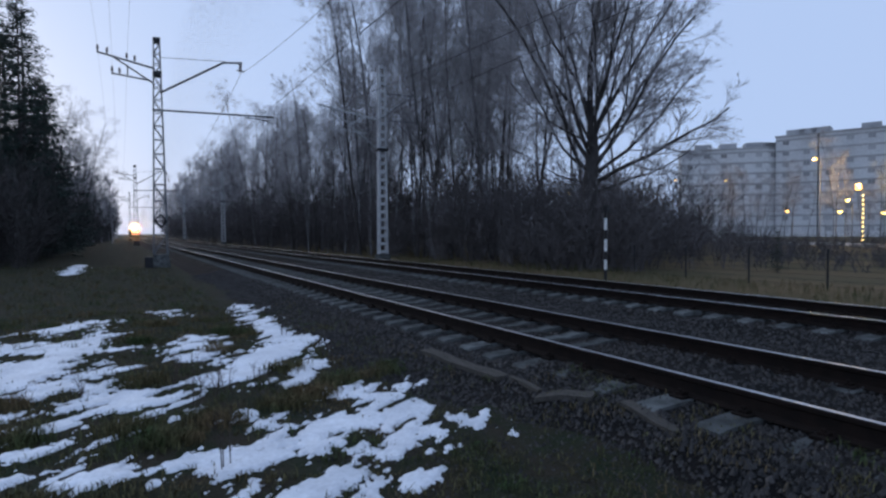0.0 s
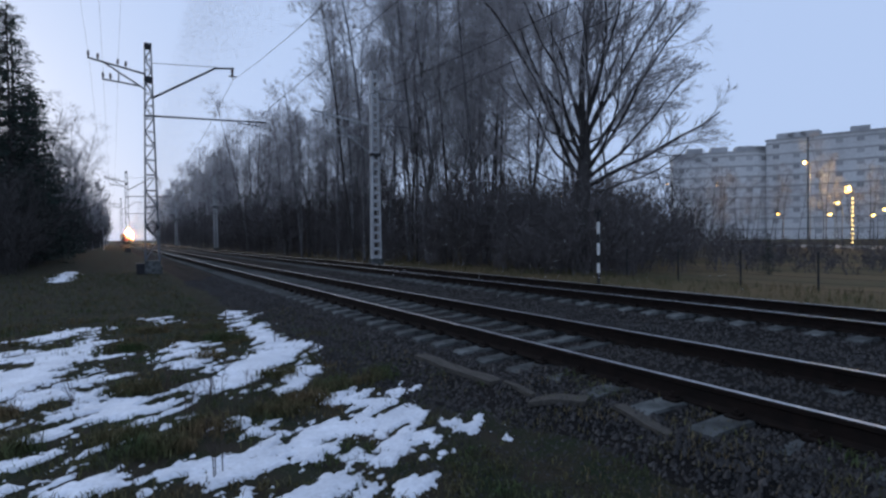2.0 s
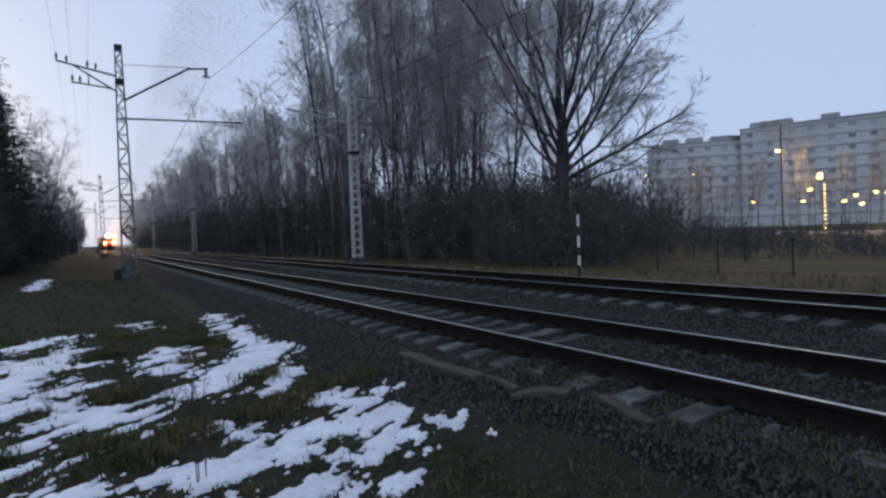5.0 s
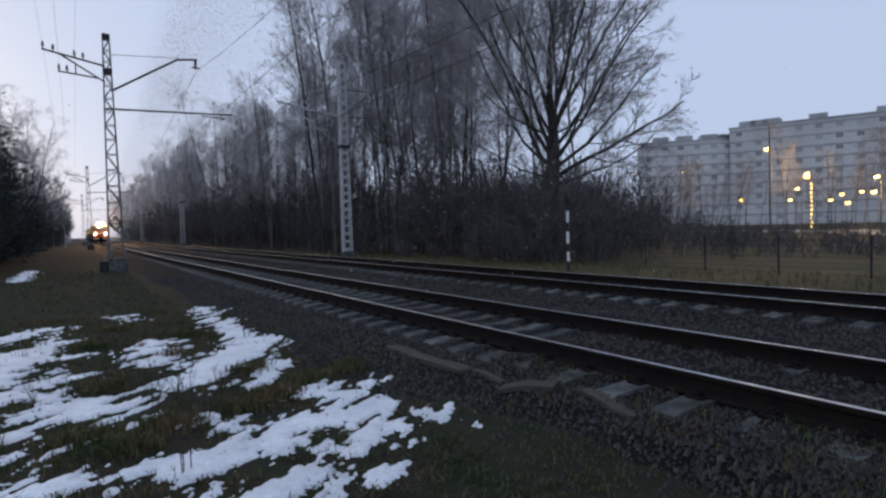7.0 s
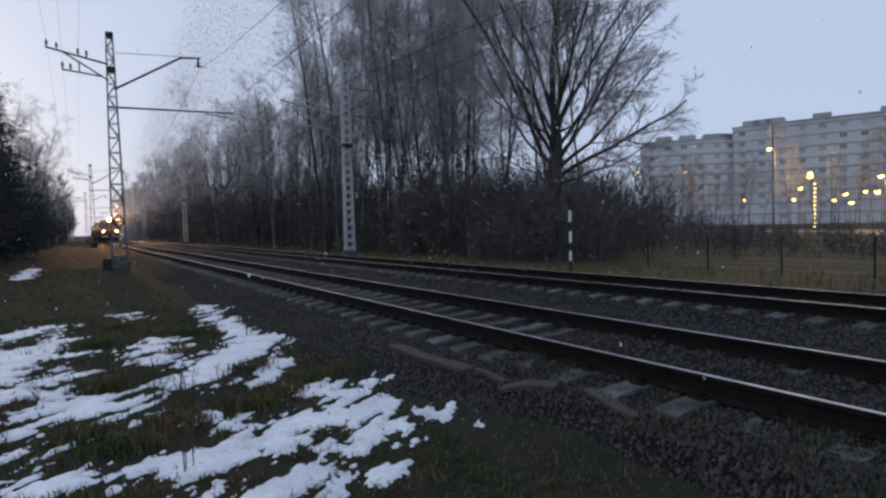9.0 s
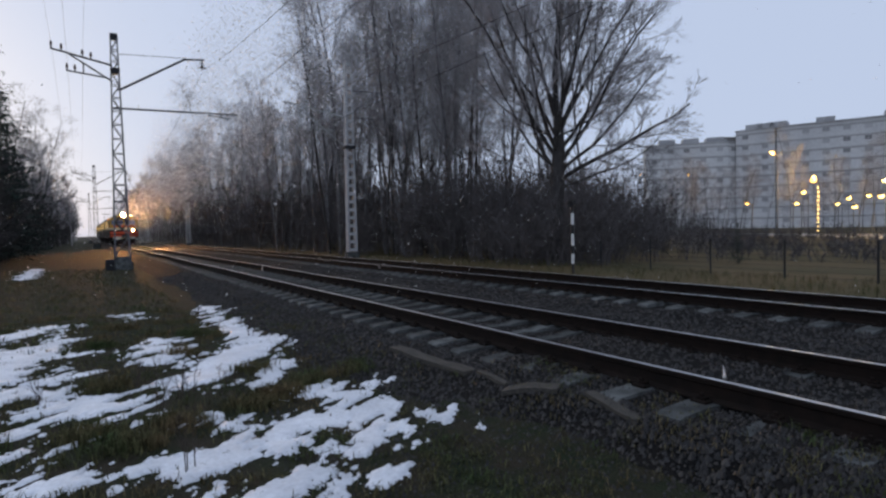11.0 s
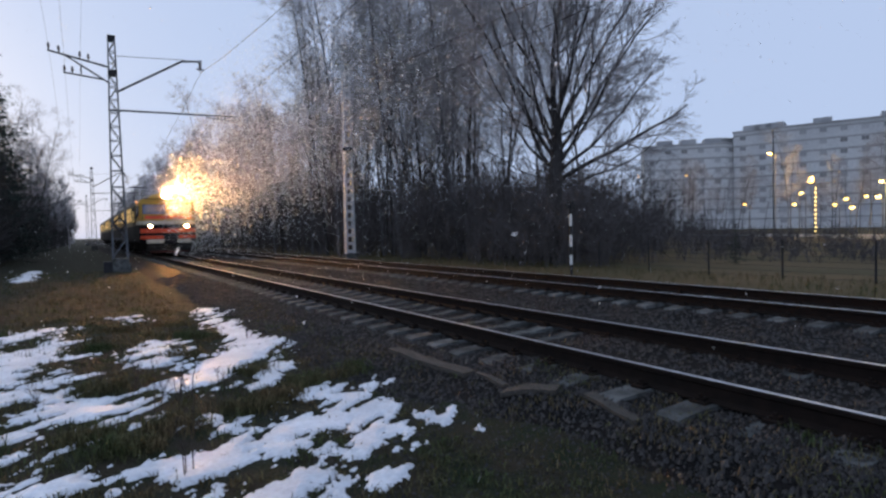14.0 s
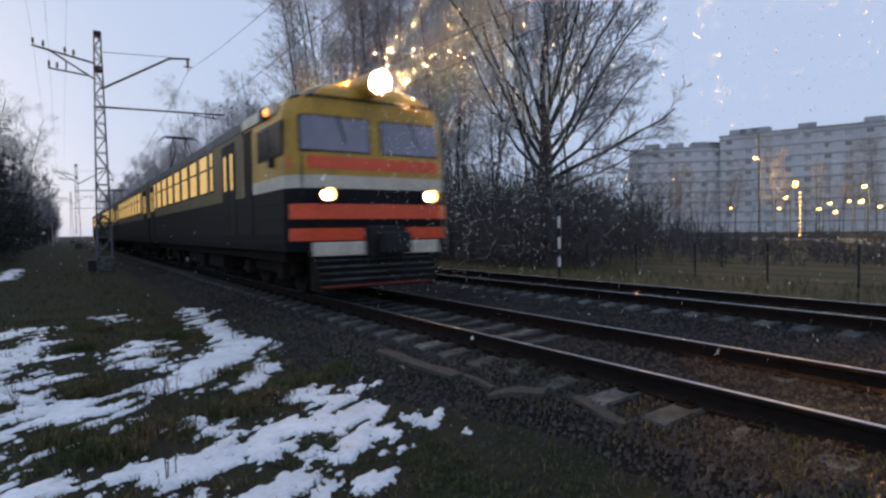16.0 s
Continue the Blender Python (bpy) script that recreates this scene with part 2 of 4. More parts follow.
def bed_z(x, y):
    z = profile(x, BED) + 0.018 * noise.noise((x * 4, y * 4, 0.3)) + 0.03 * noise.noise((x * 0.8, y * 0.8, 5.3))
    # earth trodden over the sleepers at the foot crossing
    path = (1 - ease(4.6, 6.2, y + 0.5 * noise.noise((x * 1.2, y * 1.2, 6.0)))) * ease(2.4, 0.6, abs(x))
    return z - 0.10 * (1 - ease(2.5, 6.5, y)) * ease(-1.6, -1.9, x) + 0.048 * path


bed = sheet("ballast_bed", list(np.arange(-3.3, 9.21, 0.125)), steps(-2, 20, 0.16, -120, 900, 1.25), bed_z, BALLAST)
tagged(bed, "dark crushed stone ballast under two railway tracks", "ballast", kind="structure")

# snow: thin leftover sheets with ragged melted edges; strokes of (x0, y0, x1, y1, half width)
SNOW_STRIP = [(-2.75, 14.4, -2.9, 10.4, 0.20), (-2.9, 10.4, -2.9, 8.7, 0.30), (-3.0, 8.8, -3.7, 7.9, 0.42), (-3.6, 7.9, -4.2, 7.1, 0.30), (-4.1, 10.2, -4.35, 8.6, 0.25), (-4.2, 7.2, -4.75, 6.7, 0.12), (-4.42, 13.9, -4.35, 13.2, 0.12), (-3.0, 7.4, -3.5, 6.6, 0.16)]
SNOW_NEAR = [(-2.40, 4.38, -2.85, 5.0, 0.14), (-2.8, 5.3, -3.1, 5.75, 0.20), (-2.9, 5.0, -3.5, 5.0, 0.30), (-3.4, 5.1, -4.0, 4.6, 0.25), (-4.0, 4.7, -4.45, 4.5, 0.18), (-3.0, 4.5, -3.4, 4.15, 0.16), (-4.6, 4.6, -4.8, 4.55, 0.10), (-3.55, 3.62, -4.4, 3.75, 0.16), (-2.46, 5.86, -2.53, 5.82, 0.07), (-4.0, 4.9, -4.1, 5.6, 0.1)]
SNOW_LEFT = [(-5.7, 12.9, -6.2, 12.0, 0.30), (-5.5, 11.0, -6.3, 10.0, 0.30), (-5.9, 9.9, -6.3, 8.2, 0.40), (-5.3, 8.2, -6.2, 7.4, 0.16), (-5.0, 6.4, -5.5, 6.9, 0.30), (-5.6, 7.5, -6.4, 7.9, 0.20), (-5.7, 6.0, -6.5, 6.2, 0.14), (-5.6, 5.45, -6.2, 5.3, 0.13), (-5.2, 4.55, -6.1, 4.9, 0.12), (-6.6, 10.6, -7.2, 9.6, 0.25), (-4.9, 6.1, -5.1, 5.9, 0.16), (-6.4, 8.6, -7.0, 8.2, 0.3), (-4.9, 9.6, -5.4, 9.6, 0.12), (-7.1, 36.0, -7.2, 28.0, 0.22)]


STROKES = SNOW_STRIP + [(a, b, c, d, 1.05 * w + 0.02) for a, b, c, d, w in SNOW_NEAR] + SNOW_LEFT


def snow_depth(x, y):
    best = -9.0
    for x0, y0, x1, y1, w in STROKES:
        dx, dy = x1 - x0, y1 - y0
        t = min(1.0, max(0.0, ((x - x0) * dx + (y - y0) * dy) / (dx * dx + dy * dy + 1e-9)))
        d = math.hypot(x - x0 - t * dx, y - y0 - t * dy)
        best = max(best, w * 1.15 + 0.05 - d)
    # scattered remains over the whole verge
    field = -0.10 - 0.35 * (1 - ease(-4.9, -5.5, x)) - 0.5 * (1 - ease(3.6, 4.6, y)) - 0.5 * ease(12.0, 14.5, y) - 0.5 * ease(-7.6, -9.0, x)
    best = max(best - 0.03, field)
    if best < -0.5:
        return -0.2
    u, v = 0.74 * x + 0.67 * y, -0.67 * x + 0.74 * y
    rag = 0.22 * noise.noise((u * 1.3, v * 4.6, 2.0)) + 0.17 * noise.noise((u * 3.0, v * 9, 9.0)) + 0.14 * noise.noise((u * 8, v * 19, 4.0)) + 0.09 * noise.noise((u * 18, v * 34, 1.0))
    return best + rag * 1.85 - 0.05


def snow_sheet(xs, ys):
    verts, faces, index = [], [], {}
    depth = {(i, j): snow_depth(x, y) for i, x in enumerate(xs) for j, y in enumerate(ys)}
    for i in range(len(xs) - 1):
        for j in range(len(ys) - 1):
            quad = [(i, j), (i + 1, j), (i + 1, j + 1), (i, j + 1)]
            if max(depth[q] for q in quad) < 0:
                continue
            for q in quad:
                if q not in index:
                    index[q] = len(verts)
                    x, y, d = xs[q[0]], ys[q[1]], depth[q]
                    base = max(ground_z(x, y), bed_z(x, y) if x > -3.3 else -9)
                    z = base + (0.030 * (1 - math.exp(-d * 12)) + 0.012 * noise.noise((x * 5, y * 5, 8)) * min(1, d * 8) if d > 0 else max(-0.03, d * 0.5))
                    verts.append((x, y, z))
            faces.append([index[q] for q in quad])
    return verts, faces


sv, sf = snow_sheet(list(np.arange(-8, -2.1, 0.027)), list(np.arange(3.0, 9.2, 0.027)))
tagged(mesh_ob("snow_patches", sv, sf, SNOW, smooth=True), "patches of melting old snow on the grass", "snow", kind="stuff")
sv, sf = snow_sheet(list(np.arange(-8.5, -2.1, 0.06)), list(np.arange(9.17, 40, 0.09)))
tagged(mesh_ob("snow_patches", sv, sf, SNOW, smooth=True), "patches of melting old snow beside the ballast", "snow", kind="stuff")

# ---- tracks ----
RAIL_SHAPE = [(-0.075, -0.18), (0.075, -0.18), (0.072, -0.168), (0.012, -0.145), (0.010, -0.05), (0.036, -0.038), (0.037, -0.010), (0.030, -0.001), (-0.030, -0.001), (-0.037, -0.010), (-0.036, -0.038), (-0.010, -0.05), (-0.012, -0.145), (-0.072, -0.168)]
SPACING, FIRST, FAR_END = 0.597, 6.39 - 14 * 0.597, 900.0


def rail(parent, x):
    verts, faces = [], []
    ys = [-60, -6, 0, 6, 15, 30, 60, 120, 250, 500, FAR_END]
    k = len(RAIL_SHAPE)
    for y in ys:
        verts += [(x + u, y, v) for u, v in RAIL_SHAPE]
    for j in range(len(ys) - 1):
        faces += [(j * k + i, j * k + (i + 1) % k, (j + 1) * k + (i + 1) % k, (j + 1) * k + i) for i in range(k)]
    ob = mesh_ob("rail", verts, faces, RAIL_RUST, parent, "rusty steel rail with a polished head")
    mesh_ob("rail_head", [(x + s * 0.017, y, 0.002) for y in (-60, FAR_END) for s in (-1, 1)] + [(x + s * 0.022, y, -0.002) for y in (-60, FAR_END) for s in (-1, 1)],
            [(0, 1, 3, 2), (1, 5, 7, 3), (4, 0, 2, 6)], RAIL_TOP, ob, "shiny worn running surface")


def sleeper_shape(bm, x, y, z=0.0):
    """A prestressed concrete sleeper: lower in the middle, sloped flanks."""
    rows = []
    for u, top, w in ((-1.35, -0.215, 0.125), (-1.30, -0.19, 0.135), (-0.95, -0.178, 0.135), (-0.62, -0.178, 0.135), (-0.35, -0.215, 0.115), (0.35, -0.215, 0.115), (0.62, -0.178, 0.135), (0.95, -0.178, 0.135), (1.30, -0.19, 0.135), (1.35, -0.215, 0.125)):
        rows.append([bm.verts.new((x + u, y + s * k, zz + z)) for s, k, zz in ((-1, w + 0.015, -0.36), (-1, w - 0.02, top), (1, w - 0.02, top), (1, w + 0.015, -0.36))])
    for a, b in zip(rows, rows[1:]):
        for i in range(3):
            bm.faces.new((a[i], a[i + 1], b[i + 1], b[i]))
    bm.faces.new(rows[0])
    bm.faces.new(rows[-1][::-1])
    return bm


def clip_shape(verts, faces, x, y):
    """Rail fastening: base plate, two clips and a bolt on either side of the rail."""
    for s in (-1, 1):
        for x0, x1, w, z0, z1 in ((0.07, 0.17, 0.07, -0.20, -0.160), (0.06, 0.13, 0.035, -0.16, -0.135), (0.10, 0.125, 0.014, -0.14, -0.105)):
            o = len(verts)
            for zz in (z0, z1):
                verts += [(x + s * x0, y - w, zz), (x + s * x1, y - w, zz), (x + s * x1, y + w, zz), (x + s * x0, y + w, zz)]
            faces += [(o + 4, o + 5, o + 6, o + 7), (o, o + 1, o + 5, o + 4), (o + 1, o + 2, o + 6, o + 5), (o + 2, o + 3, o + 7, o + 6), (o + 3, o, o + 4, o + 7)]


def track(cx, label):
    t = empty("railway_track", pose(cx, 0, 0), label, "railway track", "pair of tracks", "structure")
    for s in (-1, 1):
        rail(t, s * 0.795)
    one = part("sleeper", sleeper_shape(bmesh.new(), 0, 0), CONCRETE, t)
    one.matrix_basis = pose(0, FIRST, 0)
    rng = random.Random(5)
    for i in range(1, 150):
        y = FIRST + i * SPACING
        share("sleeper", one.data, t, pose(rng.uniform(-0.02, 0.02), y + rng.uniform(-0.012, 0.012), rng.uniform(-0.012, 0.002), 0, 0, rng.uniform(-0.5, 0.5)))
    bm = bmesh.new()
    for i in range(150, 420):
        sleeper_shape(bm, 0, FIRST + i * SPACING)
    tagged(part("far_sleepers", bm, CONCRETE, t), kind="stuff")
    cv, cf = [], []
    for i in range(0, 110):
        for s in (-1, 1):
            clip_shape(cv, cf, s * 0.795, FIRST + i * SPACING)
    tagged(mesh_ob("rail_fastenings", cv, cf, RAIL_RUST, t, "rusty plates and bolts holding the rails"), kind="stuff")


track(TRACKS[0], "railway track of rusty rails on concrete sleepers")
track(TRACKS[1], "second railway track beyond, rusty rails on concrete sleepers")


def stones(name, count, area, size, seed, mat, height, label, lift=0.3):
    """Loose angular stones, joined."""
    rng = np.random.default_rng(seed)
    base = np.array([(0, 0, 1), (0.9, 0.1, -0.5), (0.2, 0.9, -0.6), (-0.85, 0.35, -0.45), (-0.4, -0.85, -0.6), (0.5, -0.75, -0.4)])
    tri = [(0, 1, 2), (0, 2, 3), (0, 3, 4), (0, 4, 5), (0, 5, 1)]
    verts, faces = [], []
    for _ in range(count):
        x = rng.uniform(area[0], area[1])
        y = area[2] + (area[3] - area[2]) * rng.uniform(0, 1) ** 1.7
        r = size * rng.uniform(0.6, 1.5)
        a = rng.uniform(0, 6.283)
        p = base * (1 + rng.uniform(-0.3, 0.3, base.shape)) * r * np.array((1, rng.uniform(0.6, 1), rng.uniform(0.5, 0.9)))
        c, s = math.cos(a), math.sin(a)
        z = height(x, y)
        o = len(verts)
        verts += [(x + c * q[0] - s * q[1], y + s * q[0] + c * q[1], z + q[2] + r * lift * rng.uniform(-0.6, 1)) for q in p]
        faces += [(o + i, o + j, o + k) for i, j, k in tri]
    return tagged(mesh_ob(name, verts, faces, mat), label, "ballast stones", kind="stuff")


stones("ballast_stones", 16000, (-2.9, -1.25, 1.2, 26), 0.026, 1, STONE, bed_z, "loose dark crushed stones on the ballast shoulder")
stones("ballast_stones", 15000, (-1.3, 1.4, 0.4, 24), 0.026, 2, STONE, bed_z, "loose crushed stones between the rails")
stones("ballast_stones", 14000, (1.3, 3.6, 0.4, 30), 0.030, 3, STONE, bed_z, "loose crushed stones between the two tracks")
stones("ballast_stones", 9000, (3.6, 8.0, 1.5, 34), 0.032, 4, STONE, bed_z, "loose crushed stones on the second track")
stones("loose_gravel", 7500, (-4.0, -0.9, 1.2, 8), 0.017, 6, STONE, lambda x, y: max(ground_z(x, y), bed_z(x, y) if x > -3.3 else -9), "small stones trodden into the earth")

# ---- line poles ----


def lattice_pole(x, y, height, label, detail=True):
    """Steel lattice catenary pole with two brackets towards the field and a boom over the track."""
    p = empty("catenary_pole", pose(x, y, 0), label, "pole", "catenary poles")
    part("foundation", boxes((-0.36, 0.36, -0.36, 0.36, -0.7, 0.25), (-0.45, 0.45, -0.3, 0.3, -0.7, -0.02), bevel=0.03), CONCRETE, p, "concrete foundation block")
    def half(z):
        return 0.33 - 0.19 * min(1, z / height)
    for sx in (-1, 1):
        for sy in (-1, 1):
            part("corner_angle", bars(((sx * half(0.2), sy * half(0.2), 0.2), (sx * half(height), sy * half(height), height), 0.040, 0.035, 4)), STEEL, p)
    z, k = 0.3, 0
    while z < height - 0.5:
        step = 0.95 - 0.45 * z / height
        z2 = min(height - 0.1, z + step)
        bm = bmesh.new()
        for s in (-1, 1):
            a, b = (half(z), half(z2)) if k % 2 else (-half(z), -half(z2))
            bar(bm, (a, s * half(z), z), (-b, s * half(z2), z2), 0.021, None, 4)
            bar(bm, (s * half(z), a, z), (s * half(z2), -b, z2), 0.021, None, 4)
            bar(bm, (-half(z2), s * half(z2), z2), (half(z2), s * half(z2), z2), 0.021, None, 4)
        part("lattice_brace", bm, STEEL, p)
        z, k = z2, k + 1
    part("cap", boxes((-0.17, 0.17, -0.17, 0.17, height - 0.22, height + 0.02), bevel=0.01), DARK_STEEL, p)
    part("bracket_plate", boxes((-0.2, 0.2, -0.2, 0.2, height - 1.95, height - 1.68), bevel=0.01), DARK_STEEL, p)
    # brackets for feeder wires
    part("upper_bracket", bars(((-0.1, 0, height - 1.55), (-2.65, 0, height - 1.05), 0.05, 0.045, 6), ((-0.1, 0, height - 2.35), (-1.95, 0, height - 1.20), 0.04, None, 6)), DARK_STEEL, p)
    part("lower_bracket", bars(((-0.35, 0, height - 2.18), (-2.05, 0, height - 2.02), 0.04, None, 6), ((-1.32, 0, height - 2.1), (-1.32, 0, height - 1.55), 0.03, None, 6)), DARK_STEEL, p)
    for u, v in ((-2.6, -1.02), (-2.2, -1.1), (-1.35, -1.26), (-1.0, -1.33), (-2.0, -2.0), (-1.68, -2.03)):
        part("insulator", bars(((u, 0, height + v), (u, 0, height + v + 0.16), 0.03, None, 6), ((u, 0, height + v + 0.10), (u, 0, height + v + 0.32), 0.065, 0.04, 8)), GLAZED, p)
    # knee arm and boom towards the track
    part("knee_arm", bars(((0.12, 0, height - 2.75), (3.25, 0, height - 0.78), 0.055, None, 6), ((3.2, 0, height - 0.80), (4.2, 0, height - 0.68), 0.055, 0.05, 6)), DARK_STEEL, p)
    part("stay_wire", bars(((0.1, 0, height - 0.95), (3.3, 0, height - 0.72), 0.015, None, 4)), DARK_STEEL, p)
    part("boom", bars(((-0.25, 0, height - 3.65), (5.85, 0, height - 3.48), 0.05, 0.04, 6), ((4.3, 0, height - 3.62), (5.5, 0, height - 3.72), 0.03, None, 6), ((5.3, 0, height - 3.5), (5.3, 0, height - 3.85), 0.025, None, 6)), DARK_STEEL, p)
    bm = bmesh.new()
    for i in range(4):
        bar(bm, (4.1, 0, height - 0.78 - i * 0.1), (4.1, 0, height - 0.86 - i * 0.1), 0.10, 0.03, 8)
    bar(bm, (4.1, 0, height - 0.65), (4.1, 0, height - 1.25), 0.025, None, 6)
    bar(bm, (3.9, 0, height - 1.12), (4.3, 0, height - 1.12), 0.04, None, 6)
    part("hanging_insulator", bm, GLAZED, p)
    if detail:
        bm = bmesh.new()
        for a in range(4):
            c0, c1 = math.radians(a * 90), math.radians(a * 90 + 90)
            bar(bm, (0.28 * math.cos(c0), -0.36, 1.95 + 0.36 * math.sin(c0)), (0.28 * math.cos(c1), -0.36, 1.95 + 0.36 * math.sin(c1)), 0.035, None, 4)
        bar(bm, (-0.28, -0.36, 1.95), (0.28, -0.36, 1.95), 0.03, None, 4)
        part("rhombus_sign", bm, DARK_STEEL, p, "dark rhombus plate frame")
        part("junction_box", boxes((-0.75, -0.38, -0.35, 0.1, -0.45, 0.12), bevel=0.02), DARK_STEEL, p)
    return p


lattice_pole(-3.42, 33.0, 11.3, "tall grey steel lattice catenary pole with cross brackets")
lattice_pole(-3.25, 95.0, 11.3, "distant steel lattice catenary pole beside the track", False)
lattice_pole(-3.25, 157.0, 11.3, "far steel lattice catenary pole beside the track", False)


def concrete_pole(x, y, height, label):
    """Slotted reinforced concrete catenary pole with a braced steel cantilever."""
    p = empty("concrete_catenary_pole", pose(x, y, 0), label, "pole", "concrete catenary poles")
    w0, w1 = 0.29, 0.20
    for s in (-1, 1):
        bm = bmesh.new()
        box(bm, -0.055, 0.055, -0.16, 0.16, -0.6, height)
        for v in bm.verts:
            v.co.x += s * (w0 - 0.05 if v.co.z < 1 else w1 - 0.05)
        part("pole_leg", bm, PALE_CONCRETE, p, "pale concrete upright")
    z = 0.1
    while z < height:
        w = w0 + (w1 - w0) * (z / height)
        part("crosspiece", boxes((-w + 0.02, w - 0.02, -0.15, 0.15, z, z + 0.16)), PALE_CONCRETE, p)
        z += 0.46
    part("footing", boxes((-0.38, 0.38, -0.26, 0.26, -0.9, 0.06), bevel=0.02), CONCRETE, p)
    part("cantilever", bars(((-0.2, 0, 7.75), (-3.75, 0, 8.30), 0.05, None, 6), ((-0.2, 0, 6.05), (-3.0, 0, 8.12), 0.04, None, 6), ((-3.0, 0, 7.05), (-0.9, 0, 6.95), 0.035, None, 6),
                            ((-2.9, 0, 7.1), (-3.0, 0, 8.1), 0.025, None, 4), ((-2.0, 0, 7.3), (-1.0, 0, 7.85), 0.03, None, 6)), PALE_CONCRETE, p, "pale painted braced cantilever")
    part("rear_bracket", bars(((0.15, 0, 9.3), (2.1, 0, 9.35), 0.035, None, 6), ((0.15, 0, 8.0), (1.9, 0, 9.25), 0.03, None, 6), ((0.15, 0, 7.75), (2.2, 0, 7.8), 0.03, None, 6)), STEEL, p)
    part("clamp_band", boxes((-0.3, 0.3, -0.2, 0.2, 5.95, 6.15), bevel=0.02), DARK_STEEL, p)
    return p


concrete_pole(8.03, 30.7, 10.7, "pale slotted concrete catenary pole beyond the second track")
concrete_pole(8.05, 90.0, 10.3, "distant pale concrete catenary pole")
concrete_pole(8.05, 150.0, 10.3, "far pale concrete catenary pole")


def wire(name, pts, r, label):
    bm = bmesh.new()
    for a, b in zip(pts, pts[1:]):
        bar(bm, a, b, r, None, 4)
    ob = part(name, bm, DARK_STEEL, None)
    return tagged(ob, label, "overhead wire", "overhead wires", "structure")


def sag(x0, x1, z, dip, ys, n=10):
    pts = []
    for ya, yb in zip(ys, ys[1:]):
        for i in range(n):
            u = i / n
            pts.append((x0 + (x1 - x0) * u, ya + (yb - ya) * u, z - 4 * dip * u * (1 - u)))
    return pts + [(x0, ys[-1], z)]


SUPPORTS = [-29, 33, 95, 157, 219]
wire("contact_wire", sag(0.15, 0.15, 6.35, 0.05, SUPPORTS), 0.009, "taut copper contact wire over the track")
wire("messenger_wire", sag(0.70, 0.70, 10.0, 1.9, SUPPORTS), 0.011, "sagging messenger wire hung from the poles")
for u, z in ((-6.02, 10.55), (-4.75, 10.3), (-5.4, 9.55)):
    wire("feeder_wire", sag(u, u, z, 0.9, SUPPORTS), 0.004, "sagging feeder wire on the pole brackets")
wire("contact_wire", sag(4.9, 4.9, 6.35, 0.05, [-29, 30.7, 90, 150, 210]), 0.009, "contact wire over the second track")
wire("messenger_wire", sag(4.7, 4.7, 8.1, 1.3, [-29, 30.7, 90, 150, 210]), 0.010, "messenger wire over the second track")

# ---- striped post ----


def striped_post(x, y):
    p = empty("striped_post", pose(x, y, -0.6), "thin black and white striped post beyond the tracks", "post")
    z, k = 0.0, 0
    for k, h in enumerate((0.42, 0.38, 0.32, 0.45, 0.36, 0.45, 0.16)):
        part("band", bars(((0, 0, z), (0, 0, z + h), 0.055, None, 10)), WHITE_PAINT if k % 2 else BLACK_PAINT, p, "white band" if k % 2 else "black band")
        z += h
    bm = bars(((0, 0, z), (0, 0, z + 0.2), 0.05, None, 8))
    for a in range(7):
        c = math.radians(-30 + a * 40)
        bar(bm, (0, 0, z + 0.16), (0.24 * math.cos(c), 0, z + 0.16 + 0.2 * math.sin(c)), 0.02, 0.04, 5)
    part("reflector_crown", bm, DARK_STEEL, p)
    return p


striped_post(10.98, 16.1)


# ---- electric train ----
SECTION = [(0.95, 1.70), (1.15, 1.74), (3.40, 1.74), (3.62, 1.70), (3.83, 1.58), (4.02, 1.32), (4.18, 0.92), (4.28, 0.45), (4.31, 0.10)]
COLS = [-1, -0.985, -0.95, -0.88, -0.75, -0.5, -0.25, 0, 0.25, 0.5, 0.75, 0.88, 0.95, 0.985, 1]


def half_width(z):
    if z <= SECTION[0][0]:
        return SECTION[0][1]
    for (z0, w0), (z1, w1) in zip(SECTION, SECTION[1:]):
        if z <= z1:
            return w0 + (w1 - w0) * (z - z0) / (z1 - z0)
    return SECTION[-1][1]


def nose(c, z):
    """Set-back of the cab front from its foremost plane."""
    corner = max(0.0, (abs(c) - 0.75) / 0.25) ** 2.2 * 0.42
    rake = 0.10 * ease(2.2, 3.83, z) + (0.7 * ((z - 3.83) / 0.48) ** 2 if z > 3.83 else 0.0) + 0.05 * (1 - ease(0.95, 1.6, z))
    return corner + rake


def levels(z0, z1, step=0.16):
    n = max(1, math.ceil((z1 - z0) / step))
    return [z0 + (z1 - z0) * i / n for i in range(n + 1)]


